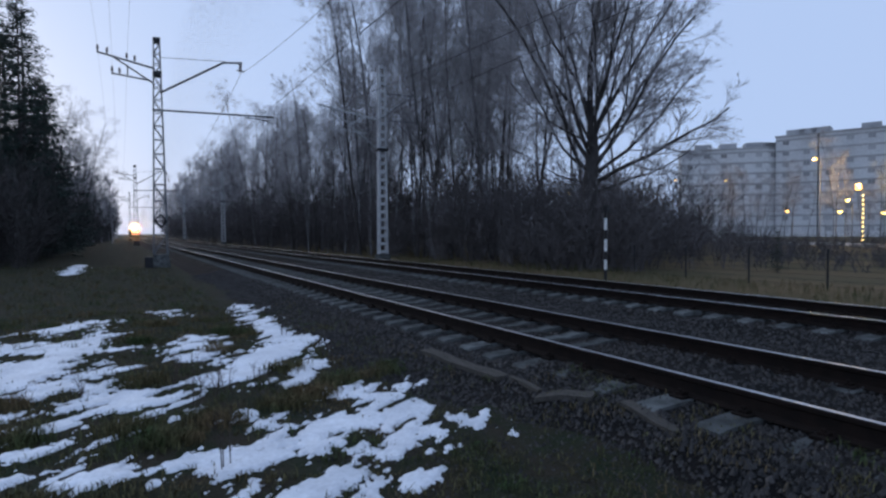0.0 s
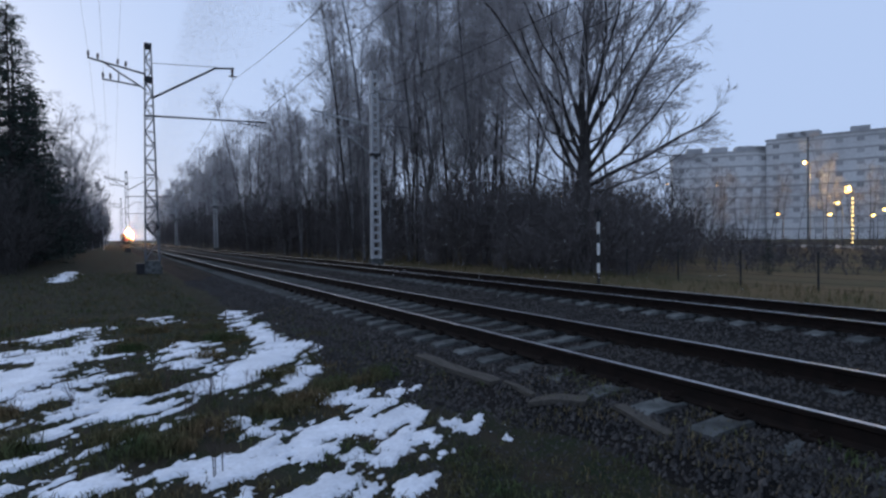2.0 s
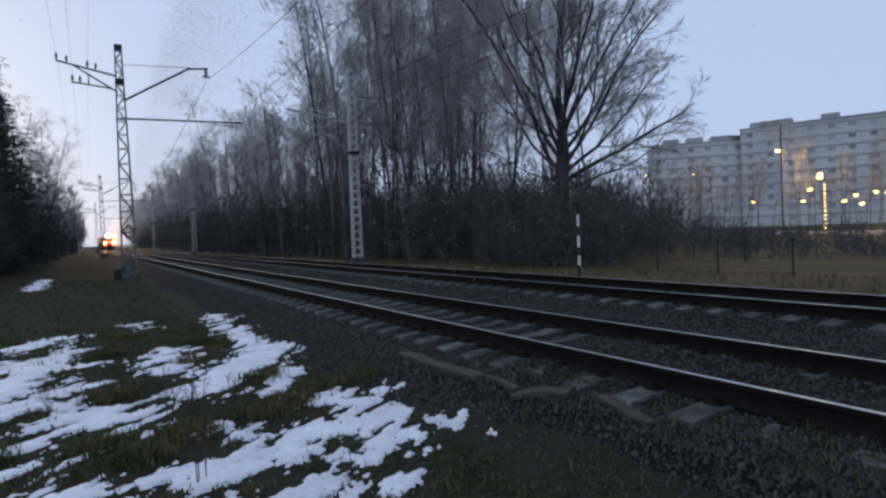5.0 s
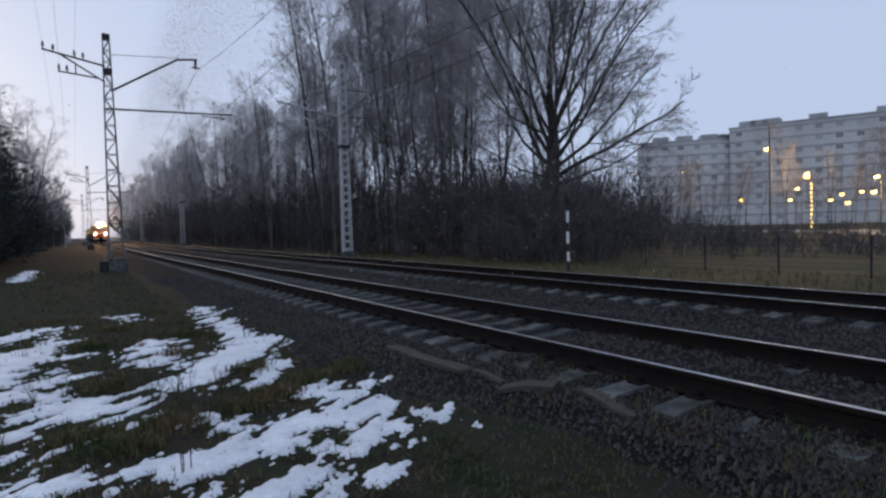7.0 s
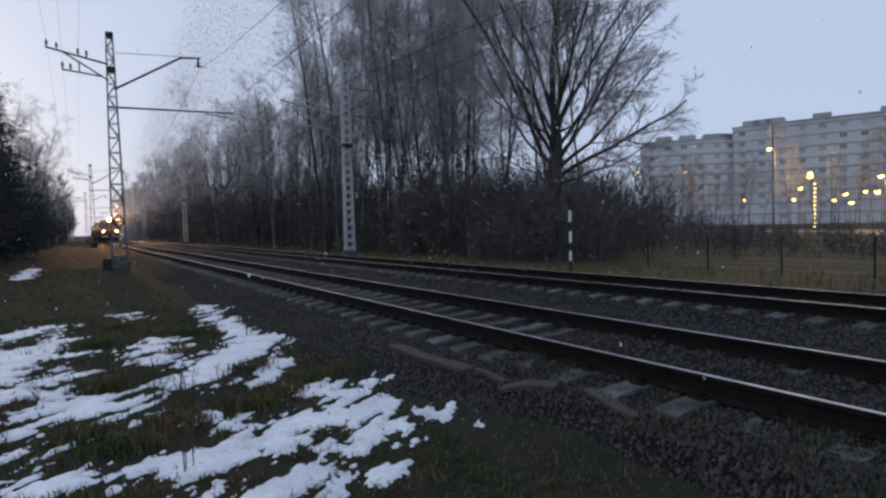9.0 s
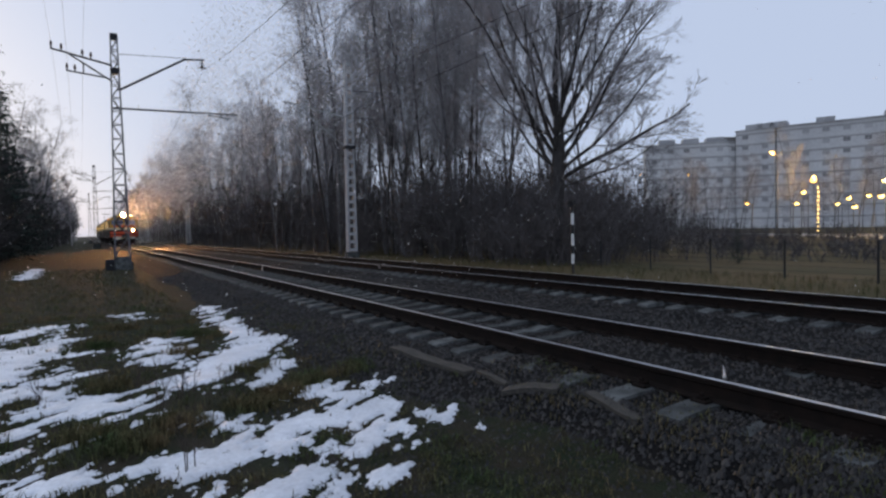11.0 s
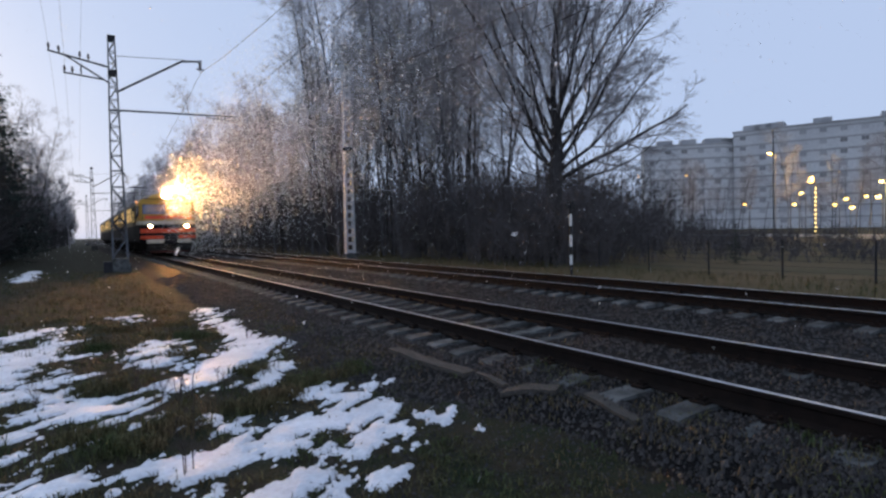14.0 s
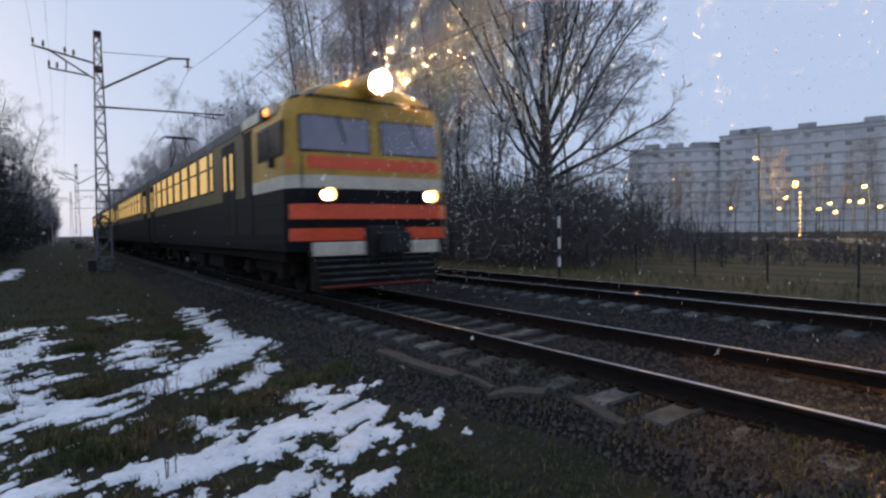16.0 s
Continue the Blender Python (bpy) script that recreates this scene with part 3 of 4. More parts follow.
def band(name, z0, z1, mat, parent, length, cab, label="", proud=0.0, front_only=None, depth=0.03):
    """A horizontal belt of the body shell, round the cab front or flat-ended."""
    verts, faces = [], []
    zs = levels(z0, z1)
    for z in zs:
        w = half_width(z) + proud
        if front_only:
            c0, c1 = front_only
            cs = [c0 + (c1 - c0) * i / 10 for i in range(11)]
            row = [(c0 * w, nose(c0, z) + depth, z)] + [(c * w, nose(c, z) - proud, z) for c in cs] + [(c1 * w, nose(c1, z) + depth, z)]
        elif cab:
            row = [(-w, length, z)] + [(c * w, nose(c, z) - proud, z) for c in COLS] + [(w, length, z)]
        else:
            row = [(-w, length, z), (-w, 0.06, z), (-w + 0.05, 0, z), (w - 0.05, 0, z), (w, 0.06, z), (w, length, z)]
        verts += row
    n = len(verts) // len(zs)
    for j in range(len(zs) - 1):
        faces += [(j * n + i, j * n + i + 1, (j + 1) * n + i + 1, (j + 1) * n + i) for i in range(n - 1)]
        if not front_only:
            faces.append((j * n + n - 1, j * n, (j + 1) * n, (j + 1) * n + n - 1))
    if front_only or z1 > 4.2 or z0 < 1.0:
        faces.append(tuple(range(n))[::-1])
        faces.append(tuple(range((len(zs) - 1) * n, len(zs) * n)))
    return mesh_ob(name, verts, faces, mat, parent, label, smooth=False)


def bogie(parent, y):
    b = part("bogie", boxes((-1.15, -0.95, y - 1.75, y + 1.75, 0.42, 0.72), (0.95, 1.15, y - 1.75, y + 1.75, 0.42, 0.72), (-1.1, 1.1, y - 0.25, y + 0.25, 0.40, 0.85), bevel=0.02), UNDER, parent, "grimy black bogie frame")
    for dy in (-1.3, 1.3):
        for s in (-1, 1):
            part("wheel", bars(((s * 0.73, y + dy, 0.475), (s * 0.86, y + dy, 0.475), 0.475, None, 20), ((s * 0.70, y + dy, 0.475), (s * 0.73, y + dy, 0.475), 0.50, 0.50, 20)), UNDER, b)
            part("axle_box", boxes((s * 1.18 - 0.14, s * 1.18 + 0.14, y + dy - 0.18, y + dy + 0.18, 0.32, 0.66), bevel=0.03), UNDER, b)
    return b


def car_window(parent, meshes, side, y):
    """A two-part side window: frame, upper and lower pane; side -1 or +1."""
    w = share("window", meshes[0], parent, pose(side * 1.735, y, 0, 0, 0, 0 if side < 0 else 180))
    share("upper_pane", meshes[1], w, pose(0, 0, 0))
    share("lower_pane", meshes[2], w, pose(0, 0, 0))


def window_meshes(width):
    h = width / 2
    frame_bm = boxes((-0.014, 0.03, -h - 0.05, h + 0.05, 3.06, 3.11), (-0.014, 0.03, -h - 0.05, h + 0.05, 3.48, 3.53), (-0.014, 0.03, -h - 0.05, h + 0.05, 2.41, 2.46),
                     (-0.014, 0.03, -h - 0.05, -h, 2.41, 3.53), (-0.014, 0.03, h, h + 0.05, 2.41, 3.53))
    out = []
    for nm, bm, mat in (("window", frame_bm, NAVY), ("upper_pane", boxes((-0.010, 0.02, -h, h, 3.11, 3.48)), LIT_GLASS), ("lower_pane", boxes((-0.010, 0.02, -h, h, 2.46, 3.06)), LIT_GLASS)):
        me = bpy.data.meshes.new(nm)
        bm.to_mesh(me)
        bm.free()
        me.materials.append(mat)
        out.append(me)
    return out


def carriage(cab, length, label, pantograph):
    t = empty("driving_carriage" if cab else "carriage", pose(0, 0, 0), label, "train carriage", "carriages of the electric train")
    band("lower_body", 0.95, 2.12, NAVY, t, length, cab, "grimy dark blue lower panels")
    band("waist_stripe", 2.12, 2.36, CREAM, t, length, cab, "dirty cream waist stripe")
    band("upper_body", 2.36, 3.83, YELLOW, t, length, cab, "grimy yellow upper panels")
    band("roof", 3.83, 4.31, ROOF, t, length, cab, "dirty grey curved roof")
    for s in (-1, 1):
        xs = sorted((s * 1.752, s * 1.60))
        if cab:
            part("cab_cornice", boxes((*xs, 0.9, 3.2, 3.56, 3.79), bevel=0.02), CREAM, t, "pale cream strip under the roof")
        part("cornice", boxes((*xs, 3.2 if cab else 0.02, length - 0.02, 3.56, 3.79), bevel=0.02), ROOF, t, "grimy grey strip under the roof")
        xs = sorted((s * 1.744, s * 1.70))
        part("side_panel", boxes((*xs, 3.2 if cab else 0.03, length - 0.03, 2.10, 3.56)), SIDE, t, "darker yellow side panel between windows")
        for i, z in enumerate((1.25, 1.55, 1.85)):
            xs = sorted((s * 1.752, s * 1.73))
            part("rib", boxes((*xs, 0.7 if cab else 0.1, length - 0.1, z, z + 0.03)), NAVY, t)
    part("underframe", boxes((-1.45, 1.45, 1.3 if cab else 0.3, length - 0.3, 0.72, 1.0), (-1.25, 1.25, 7.5, 9.4, 0.32, 0.8), (-1.3, 1.3, 10.0, 12.6, 0.35, 0.8), bevel=0.02), UNDER, t, "black underframe with equipment boxes")
    for y in (3.4, length - 3.4):
        bogie(t, y)
    wide, narrow = window_meshes(1.02), window_meshes(0.30)
    for s in (-1, 1):
        first = 7.45 if cab else 3.9
        for i in range(8 if cab else 9):
            car_window(t, wide, s, first + i * 1.5)
        car_window(t, narrow, s, first - 1.05)
        for yd in ((4.5, length - 1.2) if cab else (1.3, length - 1.3)):
            xs = sorted((s * 1.756, s * 1.70))
            d = part("door", boxes((*xs, yd - 0.62, yd - 0.01, 1.25, 3.45), (*xs, yd + 0.01, yd + 0.62, 1.25, 3.45), bevel=0.01), NAVY, t, "dark double sliding door")
            xs = sorted((s * 1.762, s * 1.72))
            for u in (-0.32, 0.32):
                part("door_pane", boxes((*xs, yd + u - 0.11, yd + u + 0.11, 2.35, 3.2), bevel=0.01), LIT_GLASS, d)
    part("gangway", boxes((-0.75, 0.75, length, length + 0.32, 1.1, 3.4), bevel=0.04), RUBBER, t, "black rubber gangway bellows")
    for i in range(4):
        y = 3.0 + i * 4.2
        part("roof_vent", boxes((-0.35, 0.35, y, y + 0.9, 4.26, 4.46), bevel=0.05), ROOF, t)
    if pantograph:
        y = 1.8
        p = part("pantograph", bars(((-0.5, y - 0.7, 4.5), (0.5, y - 0.7, 4.5), 0.03, None, 6), ((-0.5, y + 0.7, 4.5), (0.5, y + 0.7, 4.5), 0.03, None, 6),
                                    ((-0.45, y - 0.7, 4.5), (-0.35, y + 0.9, 5.4), 0.025, None, 6), ((0.45, y - 0.7, 4.5), (0.35, y + 0.9, 5.4), 0.025, None, 6), ((-0.35, y + 0.9, 5.4), (-0.3, y, 6.22), 0.02, None, 6), ((0.35, y + 0.9, 5.4), (0.3, y, 6.22), 0.02, None, 6),
                                    ((-0.45, y + 0.7, 4.5), (-0.35, y - 0.9, 5.4), 0.025, None, 6), ((0.45, y + 0.7, 4.5), (0.35, y - 0.9, 5.4), 0.025, None, 6), ((-0.35, y - 0.9, 5.4), (-0.3, y, 6.22), 0.02, None, 6), ((0.35, y - 0.9, 5.4), (0.3, y, 6.22), 0.02, None, 6)), DARK_STEEL, t, "raised dark steel pantograph")
        part("collector_shoe", bars(((-0.65, y, 6.25), (0.65, y, 6.25), 0.045, None, 6), ((-0.65, y, 6.25), (-0.95, y, 6.05), 0.035, 0.02, 6), ((0.65, y, 6.25), (0.95, y, 6.05), 0.035, 0.02, 6), ((-0.6, y + 0.25, 6.24), (0.6, y + 0.25, 6.24), 0.035, None, 6)), DARK_STEEL, p)
        for u in (-0.5, 0.5):
            for v in (-0.7, 0.7):
                part("roof_insulator", bars(((u, y + v, 4.05), (u, y + v, 4.5), 0.07, 0.04, 8)), GLAZED, t)
    return t


def cab_front(t):
    """Everything on the driving end of the leading carriage."""
    band("front_dome", 3.835, 4.29, YELLOW, t, 1.5, True, "yellow domed brow above the windscreen", 0.012, (-0.93, 0.93), 0.9)
    band("gutter", 3.80, 3.84, NAVY, t, 1.5, True, "dark rain gutter", 0.03, (-0.97, 0.97), 0.2)
    band("upper_orange_stripe", 2.48, 2.71, ORANGE, t, 1, True, "bright orange warning stripe", 0.010, (-0.97, 0.97))
    band("middle_orange_stripe", 1.55, 1.83, ORANGE, t, 1, True, "bright orange warning stripe", 0.04, (-0.95, 0.97))
    band("lower_orange_stripe", 1.15, 1.38, ORANGE, t, 1, True, "bright orange stripe beside the coupler", 0.04, (-0.95, -0.18))
    band("lower_orange_stripe", 1.15, 1.38, ORANGE, t, 1, True, "bright orange stripe beside the coupler", 0.04, (0.34, 0.97))
    for c0, c1 in ((-0.86, -0.10), (0.06, 0.78)):
        f = band("windscreen_frame", 2.79, 3.47, RUBBER, t, 1, True, "black rubber windscreen seal", 0.008, (c0 - 0.02, c1 + 0.02))
        band("windscreen", 2.82, 3.44, WINDSCREEN, f, 1, True, "dull mauve reflecting windscreen", 0.018, (c0, c1))
        a = (c0 + c1) / 2 * 1.74
        part("wiper", bars(((a, 0.02, 3.50), (a + 0.18, 0.02, 2.95), 0.012, None, 4)), RUBBER, t)
    # plough with grille
    p = part("snow_plough", boxes((-1.30, 1.30, 0.12, 0.3, 0.22, 0.9)), UNDER, t, "black snow plough with bars")
    part("bumper_beam", boxes((-1.36, -0.30, -0.02, 0.25, 0.86, 1.12), bevel=0.02), CREAM, t, "dirty cream bumper beam")
    part("bumper_beam", boxes((0.52, 1.36, -0.02, 0.25, 0.86, 1.12), bevel=0.02), CREAM, t, "dirty cream bumper beam")
    for i in range(5):
        z = 0.26 + i * 0.125
        w = 1.20 + 0.03 * i
        part("grille_bar", boxes((-w, w, 0.04, 0.12, z, z + 0.035), bevel=0.008), CONCRETE if i else RED, p)
    for s in (-1, 1):
        part("plough_side", bars(((s * 1.38, 0.05, 0.95), (s * 1.20, 0.05, 0.18), 0.05, None, 4)), UNDER, p)
    c = part("coupler", boxes((-0.28, 0.50, -0.10, 0.3, 0.80, 1.42), (-0.02, 0.30, -0.42, 0.2, 0.92, 1.25), (-0.18, 0.42, -0.55, -0.36, 0.90, 1.30), bevel=0.04), RUBBER, t, "heavy black automatic coupler")
    part("coupler_hose", bars(((0.36, -0.2, 1.0), (0.45, -0.3, 0.55), 0.03, None, 6), ((0.45, -0.3, 0.55), (0.30, -0.3, 0.40), 0.03, None, 6)), RUBBER, c)
    for s in (-1, 1):
        h = part("buffer_lamp", bars(((s * 1.10, 0.08, 1.99), (s * 1.10, -0.045, 1.99), 0.17, 0.15, 20)), DARK_STEEL, t, "round buffer lamp housing")
        part("lens", bars(((s * 1.10, -0.03, 1.99), (s * 1.10, -0.055, 1.99), 0.085, 0.08, 20)), MARKER, h, "bright warm white lens")
        # Ring is added before the lens to cut its sideways spill.
        ring = bmesh.new()
        bmesh.ops.create_cone(ring, cap_ends=False, segments=20, radius1=0.125, radius2=0.125, depth=0.13, matrix=pose(s * 1.10, -0.105, 1.99, 90))
        part("rim", ring, DARK_STEEL, h)
        part("grab_rail", bars(((s * 1.55, -0.02, 1.95), (s * 1.55, -0.02, 2.7), 0.015, None, 5)), DARK_STEEL, t)
        xs = sorted((s * 1.752, s * 1.70))
        w = part("cab_side_window", boxes((*xs, 0.42, 2.05, 2.72, 3.40), bevel=0.03), RUBBER, t, "dark cab side window")
        xs = sorted((s * 1.757, s * 1.72))
        part("pane", boxes((*xs, 0.50, 1.2, 2.78, 3.34), (*xs, 1.25, 1.98, 2.78, 3.34), bevel=0.01), DARK_GLASS, w)
        d = part("cab_door", boxes((*xs, 2.45, 3.10, 1.25, 3.50), bevel=0.01), NAVY, t, "dark cab door")
        part("mirror", boxes((s * 1.80 - 0.05, s * 1.80 + 0.05, 0.9, 1.0, 2.55, 2.75), bevel=0.01), RUBBER, t)
        sl = part("side_lamp", boxes((*sorted((s * 1.82, s * 1.6)), 1.25, 1.62, 3.55, 3.76), bevel=0.02), DARK_STEEL, t, "side lamp housing under the roof")
        part("lens", bars(((s * 1.77, 1.255, 3.655), (s * 1.77, 1.22, 3.655), 0.075, 0.06, 14)), SIDE_LAMP, sl, "glowing amber lens")
    def barrel(r0, r1, y0, y1):
        bm = bmesh.new()
        bmesh.ops.create_cone(bm, cap_ends=False, segments=28, radius1=r1, radius2=r0, depth=y1 - y0, matrix=aim @ Matrix.Translation((0, (y0 + y1) / 2, 0)) @ Euler((radians(90), 0, 0)).to_matrix().to_4x4())
        return bm
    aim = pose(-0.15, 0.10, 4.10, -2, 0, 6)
    # Barrel and its inner wall are added to narrow the lens's beam.
    h = part("searchlight", barrel(0.22, 0.24, -0.46, 0.38), YELLOW, t, "round searchlight on the brow with an added beam-narrowing barrel")
    part("reflector", barrel(0.205, 0.19, -0.46, 0.04), STEEL, h, "inner wall of the added searchlight barrel")
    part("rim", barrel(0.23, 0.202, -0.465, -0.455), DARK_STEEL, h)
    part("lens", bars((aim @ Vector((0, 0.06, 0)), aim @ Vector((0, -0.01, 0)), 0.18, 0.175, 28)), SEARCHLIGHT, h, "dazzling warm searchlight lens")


HEAD, CAR = 20.1, 19.7
TRAIN = [(carriage(True, HEAD - 0.35, "leading yellow and dark blue electric train carriage, lit", False), 0.0)]
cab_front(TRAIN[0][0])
second = carriage(False, CAR - 0.35, "yellow and dark blue motor carriage with raised pantograph", True)
third = carriage(False, CAR - 0.35, "yellow and dark blue trailer carriage with lit windows", False)
TRAIN += [(second, HEAD), (third, HEAD + CAR), (copy_thing(second, pose(0, 0, 0)), HEAD + 2 * CAR)]

# ---- trees ----


def grow(rng, start, heading, length, radius, level, out, spread, up, kids, shrink, minimum):
    """Recursive limb: a bent chain of tapered segments with side shoots."""
    n = max(2, int(3 + length * 0.6)) if level < 2 else 3 if level < 3 and length > 0.8 else 2 if level < len(kids) else 1
    p, d = Vector(start), Vector(heading).normalized()
    step = length / n
    pts = [(p.copy(), radius)]
    for i in range(n):
        wob = 0.045 if level == 0 else 0.18
        d = (d + Vector((rng.uniform(-wob, wob), rng.uniform(-wob, wob), rng.uniform(-wob, wob) + up * (0.12 if level else 0.0)))).normalized()
        q = p + d * step
        r = radius * (1 - 0.72 * (i + 1) / n)
        out.append((p.copy(), q.copy(), pts[-1][1], r, level))
        p = q
        pts.append((p.copy(), r))
    if level >= len(kids):
        return
    for k in range(kids[level]):
        u = rng.uniform(0.22 if level else 0.28, 1.0)
        i = min(n - 1, int(u * n))
        a, b = pts[i], pts[i + 1]
        at = a[0].lerp(b[0], u * n - i)
        r = max(minimum, (a[1] + (b[1] - a[1]) * (u * n - i)) * (rng.uniform(0.22, 0.38) if level == 0 else rng.uniform(0.4, 0.62)))
        axis = (b[0] - a[0]).normalized()
        side = axis.cross(Vector((rng.uniform(-1, 1), rng.uniform(-1, 1), rng.uniform(-1, 1)))).normalized()
        ang = radians(rng.uniform(*spread))
        way = axis * math.cos(ang) + side * math.sin(ang)
        if level == 0 and way.z < -0.05:
            way.z *= -0.4
        grow(rng, at, way, length * rng.uniform(*shrink[min(level, len(shrink) - 1)]) * (1.15 - 0.55 * u), r, level + 1, out, spread, up, kids, shrink, minimum)


def spikes(segments):
    """The last twigs: slim points, each turned its own way."""
    verts, faces = [], []
    for i, (a, b, r0, _r1, _) in enumerate(segments):
        d = (b - a).normalized()
        u = d.orthogonal().normalized()
        u = (u * math.cos(i * 2.4) + d.cross(u) * math.sin(i * 2.4)) * r0 * 1.3
        o = len(verts)
        verts += [a + u, a - u, b]
        faces.append((o, o + 1, o + 2))
    return verts, faces


def wood_mesh(name, segments, mat, parent, label="", tip=3):
    """Limbs as tubes and the finest twigs as spikes, in one mesh."""
    v, f = tubes([s for s in segments if s[4] < tip], 3)
    v2, f2 = spikes([s for s in segments if s[4] >= tip])
    o = len(v)
    return mesh_ob(name, v + v2, f + [tuple(i + o for i in t) for t in f2], mat, parent, label)


def tubes(segments, sides):
    verts, faces = [], []
    ring = [(math.cos(2 * math.pi * k / sides), math.sin(2 * math.pi * k / sides)) for k in range(sides)]
    for a, b, r0, r1, _ in segments:
        d = (b - a).normalized()
        u = d.orthogonal().normalized()
        w = d.cross(u)
        o = len(verts)
        for c, s in ring:
            e = u * c + w * s
            verts.append(a + e * r0)
        for c, s in ring:
            e = u * c + w * s
            verts.append(b + e * r1)
        faces += [(o + k, o + (k + 1) % sides, o + sides + (k + 1) % sides, o + sides + k) for k in range(sides)]
    return verts, faces


def bare_tree(name, segments, label, bark, m, group="", fine=TWIG):
    t = empty(name, m, label, "tree", group)
    v, f = tubes([s for s in segments if s[4] < 2], 6)
    mesh_ob("trunk", v, f, bark, t, "trunk and main limbs", True)
    wood_mesh("crown", [s for s in segments if s[4] >= 2], fine, t, "fine bare winter twigs", max(s[4] for s in segments) - (group != ""))
    return t


# the great bare tree beside the fence
rng = random.Random(21)
segs = []
stem = [(0.0, 0.0, -0.8, 0.50), (0.02, 0.0, 0.6, 0.43), (-0.05, 0.04, 2.2, 0.40), (0.0, 0.02, 3.8, 0.42), (0.10, -0.05, 5.2, 0.33), (0.06, -0.02, 6.8, 0.27)]
for p, q in zip(stem, stem[1:]):
    segs.append((Vector(p[:3]), Vector(q[:3]), p[3], q[3], 0))
# az counted from the direction along the fence, lean from upright, length, girth, height of the fork
BOUGHS = [(20, 4, 11.5, 0.25, 6.6), (0, 66, 7.4, 0.17, 3.6), (350, 60, 6.6, 0.13, 4.0), (5, 48, 8.2, 0.15, 4.5), (330, 58, 7.0, 0.10, 4.2), (20, 36, 8.8, 0.14, 5.0), (0, 26, 9.6, 0.15, 5.6), (40, 25, 10, 0.12, 6.0), (320, 24, 10, 0.12, 6.5),
          (180, 42, 10.5, 0.15, 4.0), (175, 26, 11.5, 0.16, 4.6), (205, 55, 7.0, 0.10, 4.2), (160, 34, 9.5, 0.12, 5.6), (190, 18, 10.5, 0.13, 6.2), (90, 30, 9, 0.12, 5.2), (270, 30, 9, 0.12, 5.0), (110, 46, 8, 0.10, 4.8), (250, 46, 8, 0.10, 4.9),
          (0, 14, 10, 0.12, 6.7), (185, 10, 10, 0.12, 6.8), (15, 64, 6, 0.08, 5.8), (195, 62, 6, 0.07, 5.6), (170, 66, 5, 0.06, 3.6), (355, 78, 6.0, 0.08, 3.2)]
for az, lean, ln, r, z in BOUGHS:
    r *= 0.78
    a, c = radians(az - 45), radians(lean)
    way = (math.sin(c) * math.cos(a), math.sin(c) * math.sin(a), math.cos(c))
    grow(rng, (0.05, 0, z), way, ln, r, 1, segs, (18, 52), 0.5, (0, 15, 11, 9), [(0.3, 0.40), (0.26, 0.42), (0.36, 0.55), (0.45, 0.7)], 0.0055)
bare_tree("great_tree", segs, "great bare spreading deciduous tree with forked dark trunk", BARK, pose(15.4, 21.5, 0))

# slender birches and alders of the wood, in kinds that are repeated
KINDS = []
for k in range(7):
    rng = random.Random(100 + k)
    segs = []
    h = rng.uniform(19, 23)
    grow(rng, (0, 0, -0.8), (rng.uniform(-0.06, 0.06), rng.uniform(-0.06, 0.06), 1), h, rng.uniform(0.075, 0.115), 0, segs, (24, 58), 0.3, (30, 12, 10), [(0.13, 0.26), (0.32, 0.54), (0.45, 0.8)], 0.0075)
    KINDS.append(bare_tree("birch" if k % 2 else "alder", segs, "tall slender bare " + ("birch with pale bark" if k % 2 else "alder with dark bark"), BIRCH if k % 2 else BARK, pose(0, 0, 0), "trees of the wood"))
rng = random.Random(7)
used = [False] * len(KINDS)


def plant(x, y, s):
    k = rng.randrange(len(KINDS))
    m = pose(x, y, ground_z(x, y) + 0.3, rng.uniform(-2, 2), rng.uniform(-2, 2), rng.uniform(0, 360))
    if not used[k]:
        used[k] = True
        KINDS[k].matrix_basis = m
        KINDS[k].scale = (s, s, s)
    else:
        copy_thing(KINDS[k], m).scale = (s, s, s)


for i in range(48):
    y = 31 + 22 * rng.random()
    plant(12.0 + rng.random() ** 1.3 * 16 + max(0, 44 - y) * 0.20, y, rng.uniform(0.95, 1.2))
for i in range(84):
    y = 54 + 96 * rng.random() ** 1.2
    plant(11.0 + rng.random() ** 1.6 * 14, y, rng.uniform(0.66, 0.82) if y < 76 else rng.uniform(0.78, 0.98))


def twig_bush(rng, x, y, z, h, spread, stems, out, twig=0.013):
    for _ in range(stems):
        a = rng.uniform(0, 6.283)
        t = rng.uniform(0.05, spread)
        grow(rng, (x + rng.uniform(-0.5, 0.5), y + rng.uniform(-0.5, 0.5), z - 0.1), (math.cos(a) * t, math.sin(a) * t, 1), h * rng.uniform(0.5, 1.1), 0.018, 2, out, (20, 50), 0.3, (0, 0, 7, 4), [(0.38, 0.55)], twig)


segs = []
for i in range(270):
    y = 26 + 95 * rng.random() ** 1.4
    x = 12.2 + rng.random() ** 1.3 * 16 + max(0, 34 - y) * 0.40
    twig_bush(rng, x, y, ground_z(x, y), rng.uniform(2.4, 6.5), 0.7, 9, segs, 0.022)
for i in range(190):
    y = 62 + 190 * rng.random()
    x = 10.6 + rng.random() ** 1.5 * 9
    twig_bush(rng, x, y, ground_z(x, y), rng.uniform(4.0, 10.0), 0.7, 7, segs, 0.04)
for i in range(46):
    x, y = rng.uniform(12.6, 19), rng.uniform(18.5, 27)
    twig_bush(rng, x, y, ground_z(x, y), rng.uniform(2.0, 4.4), 0.8, 9, segs, 0.016)
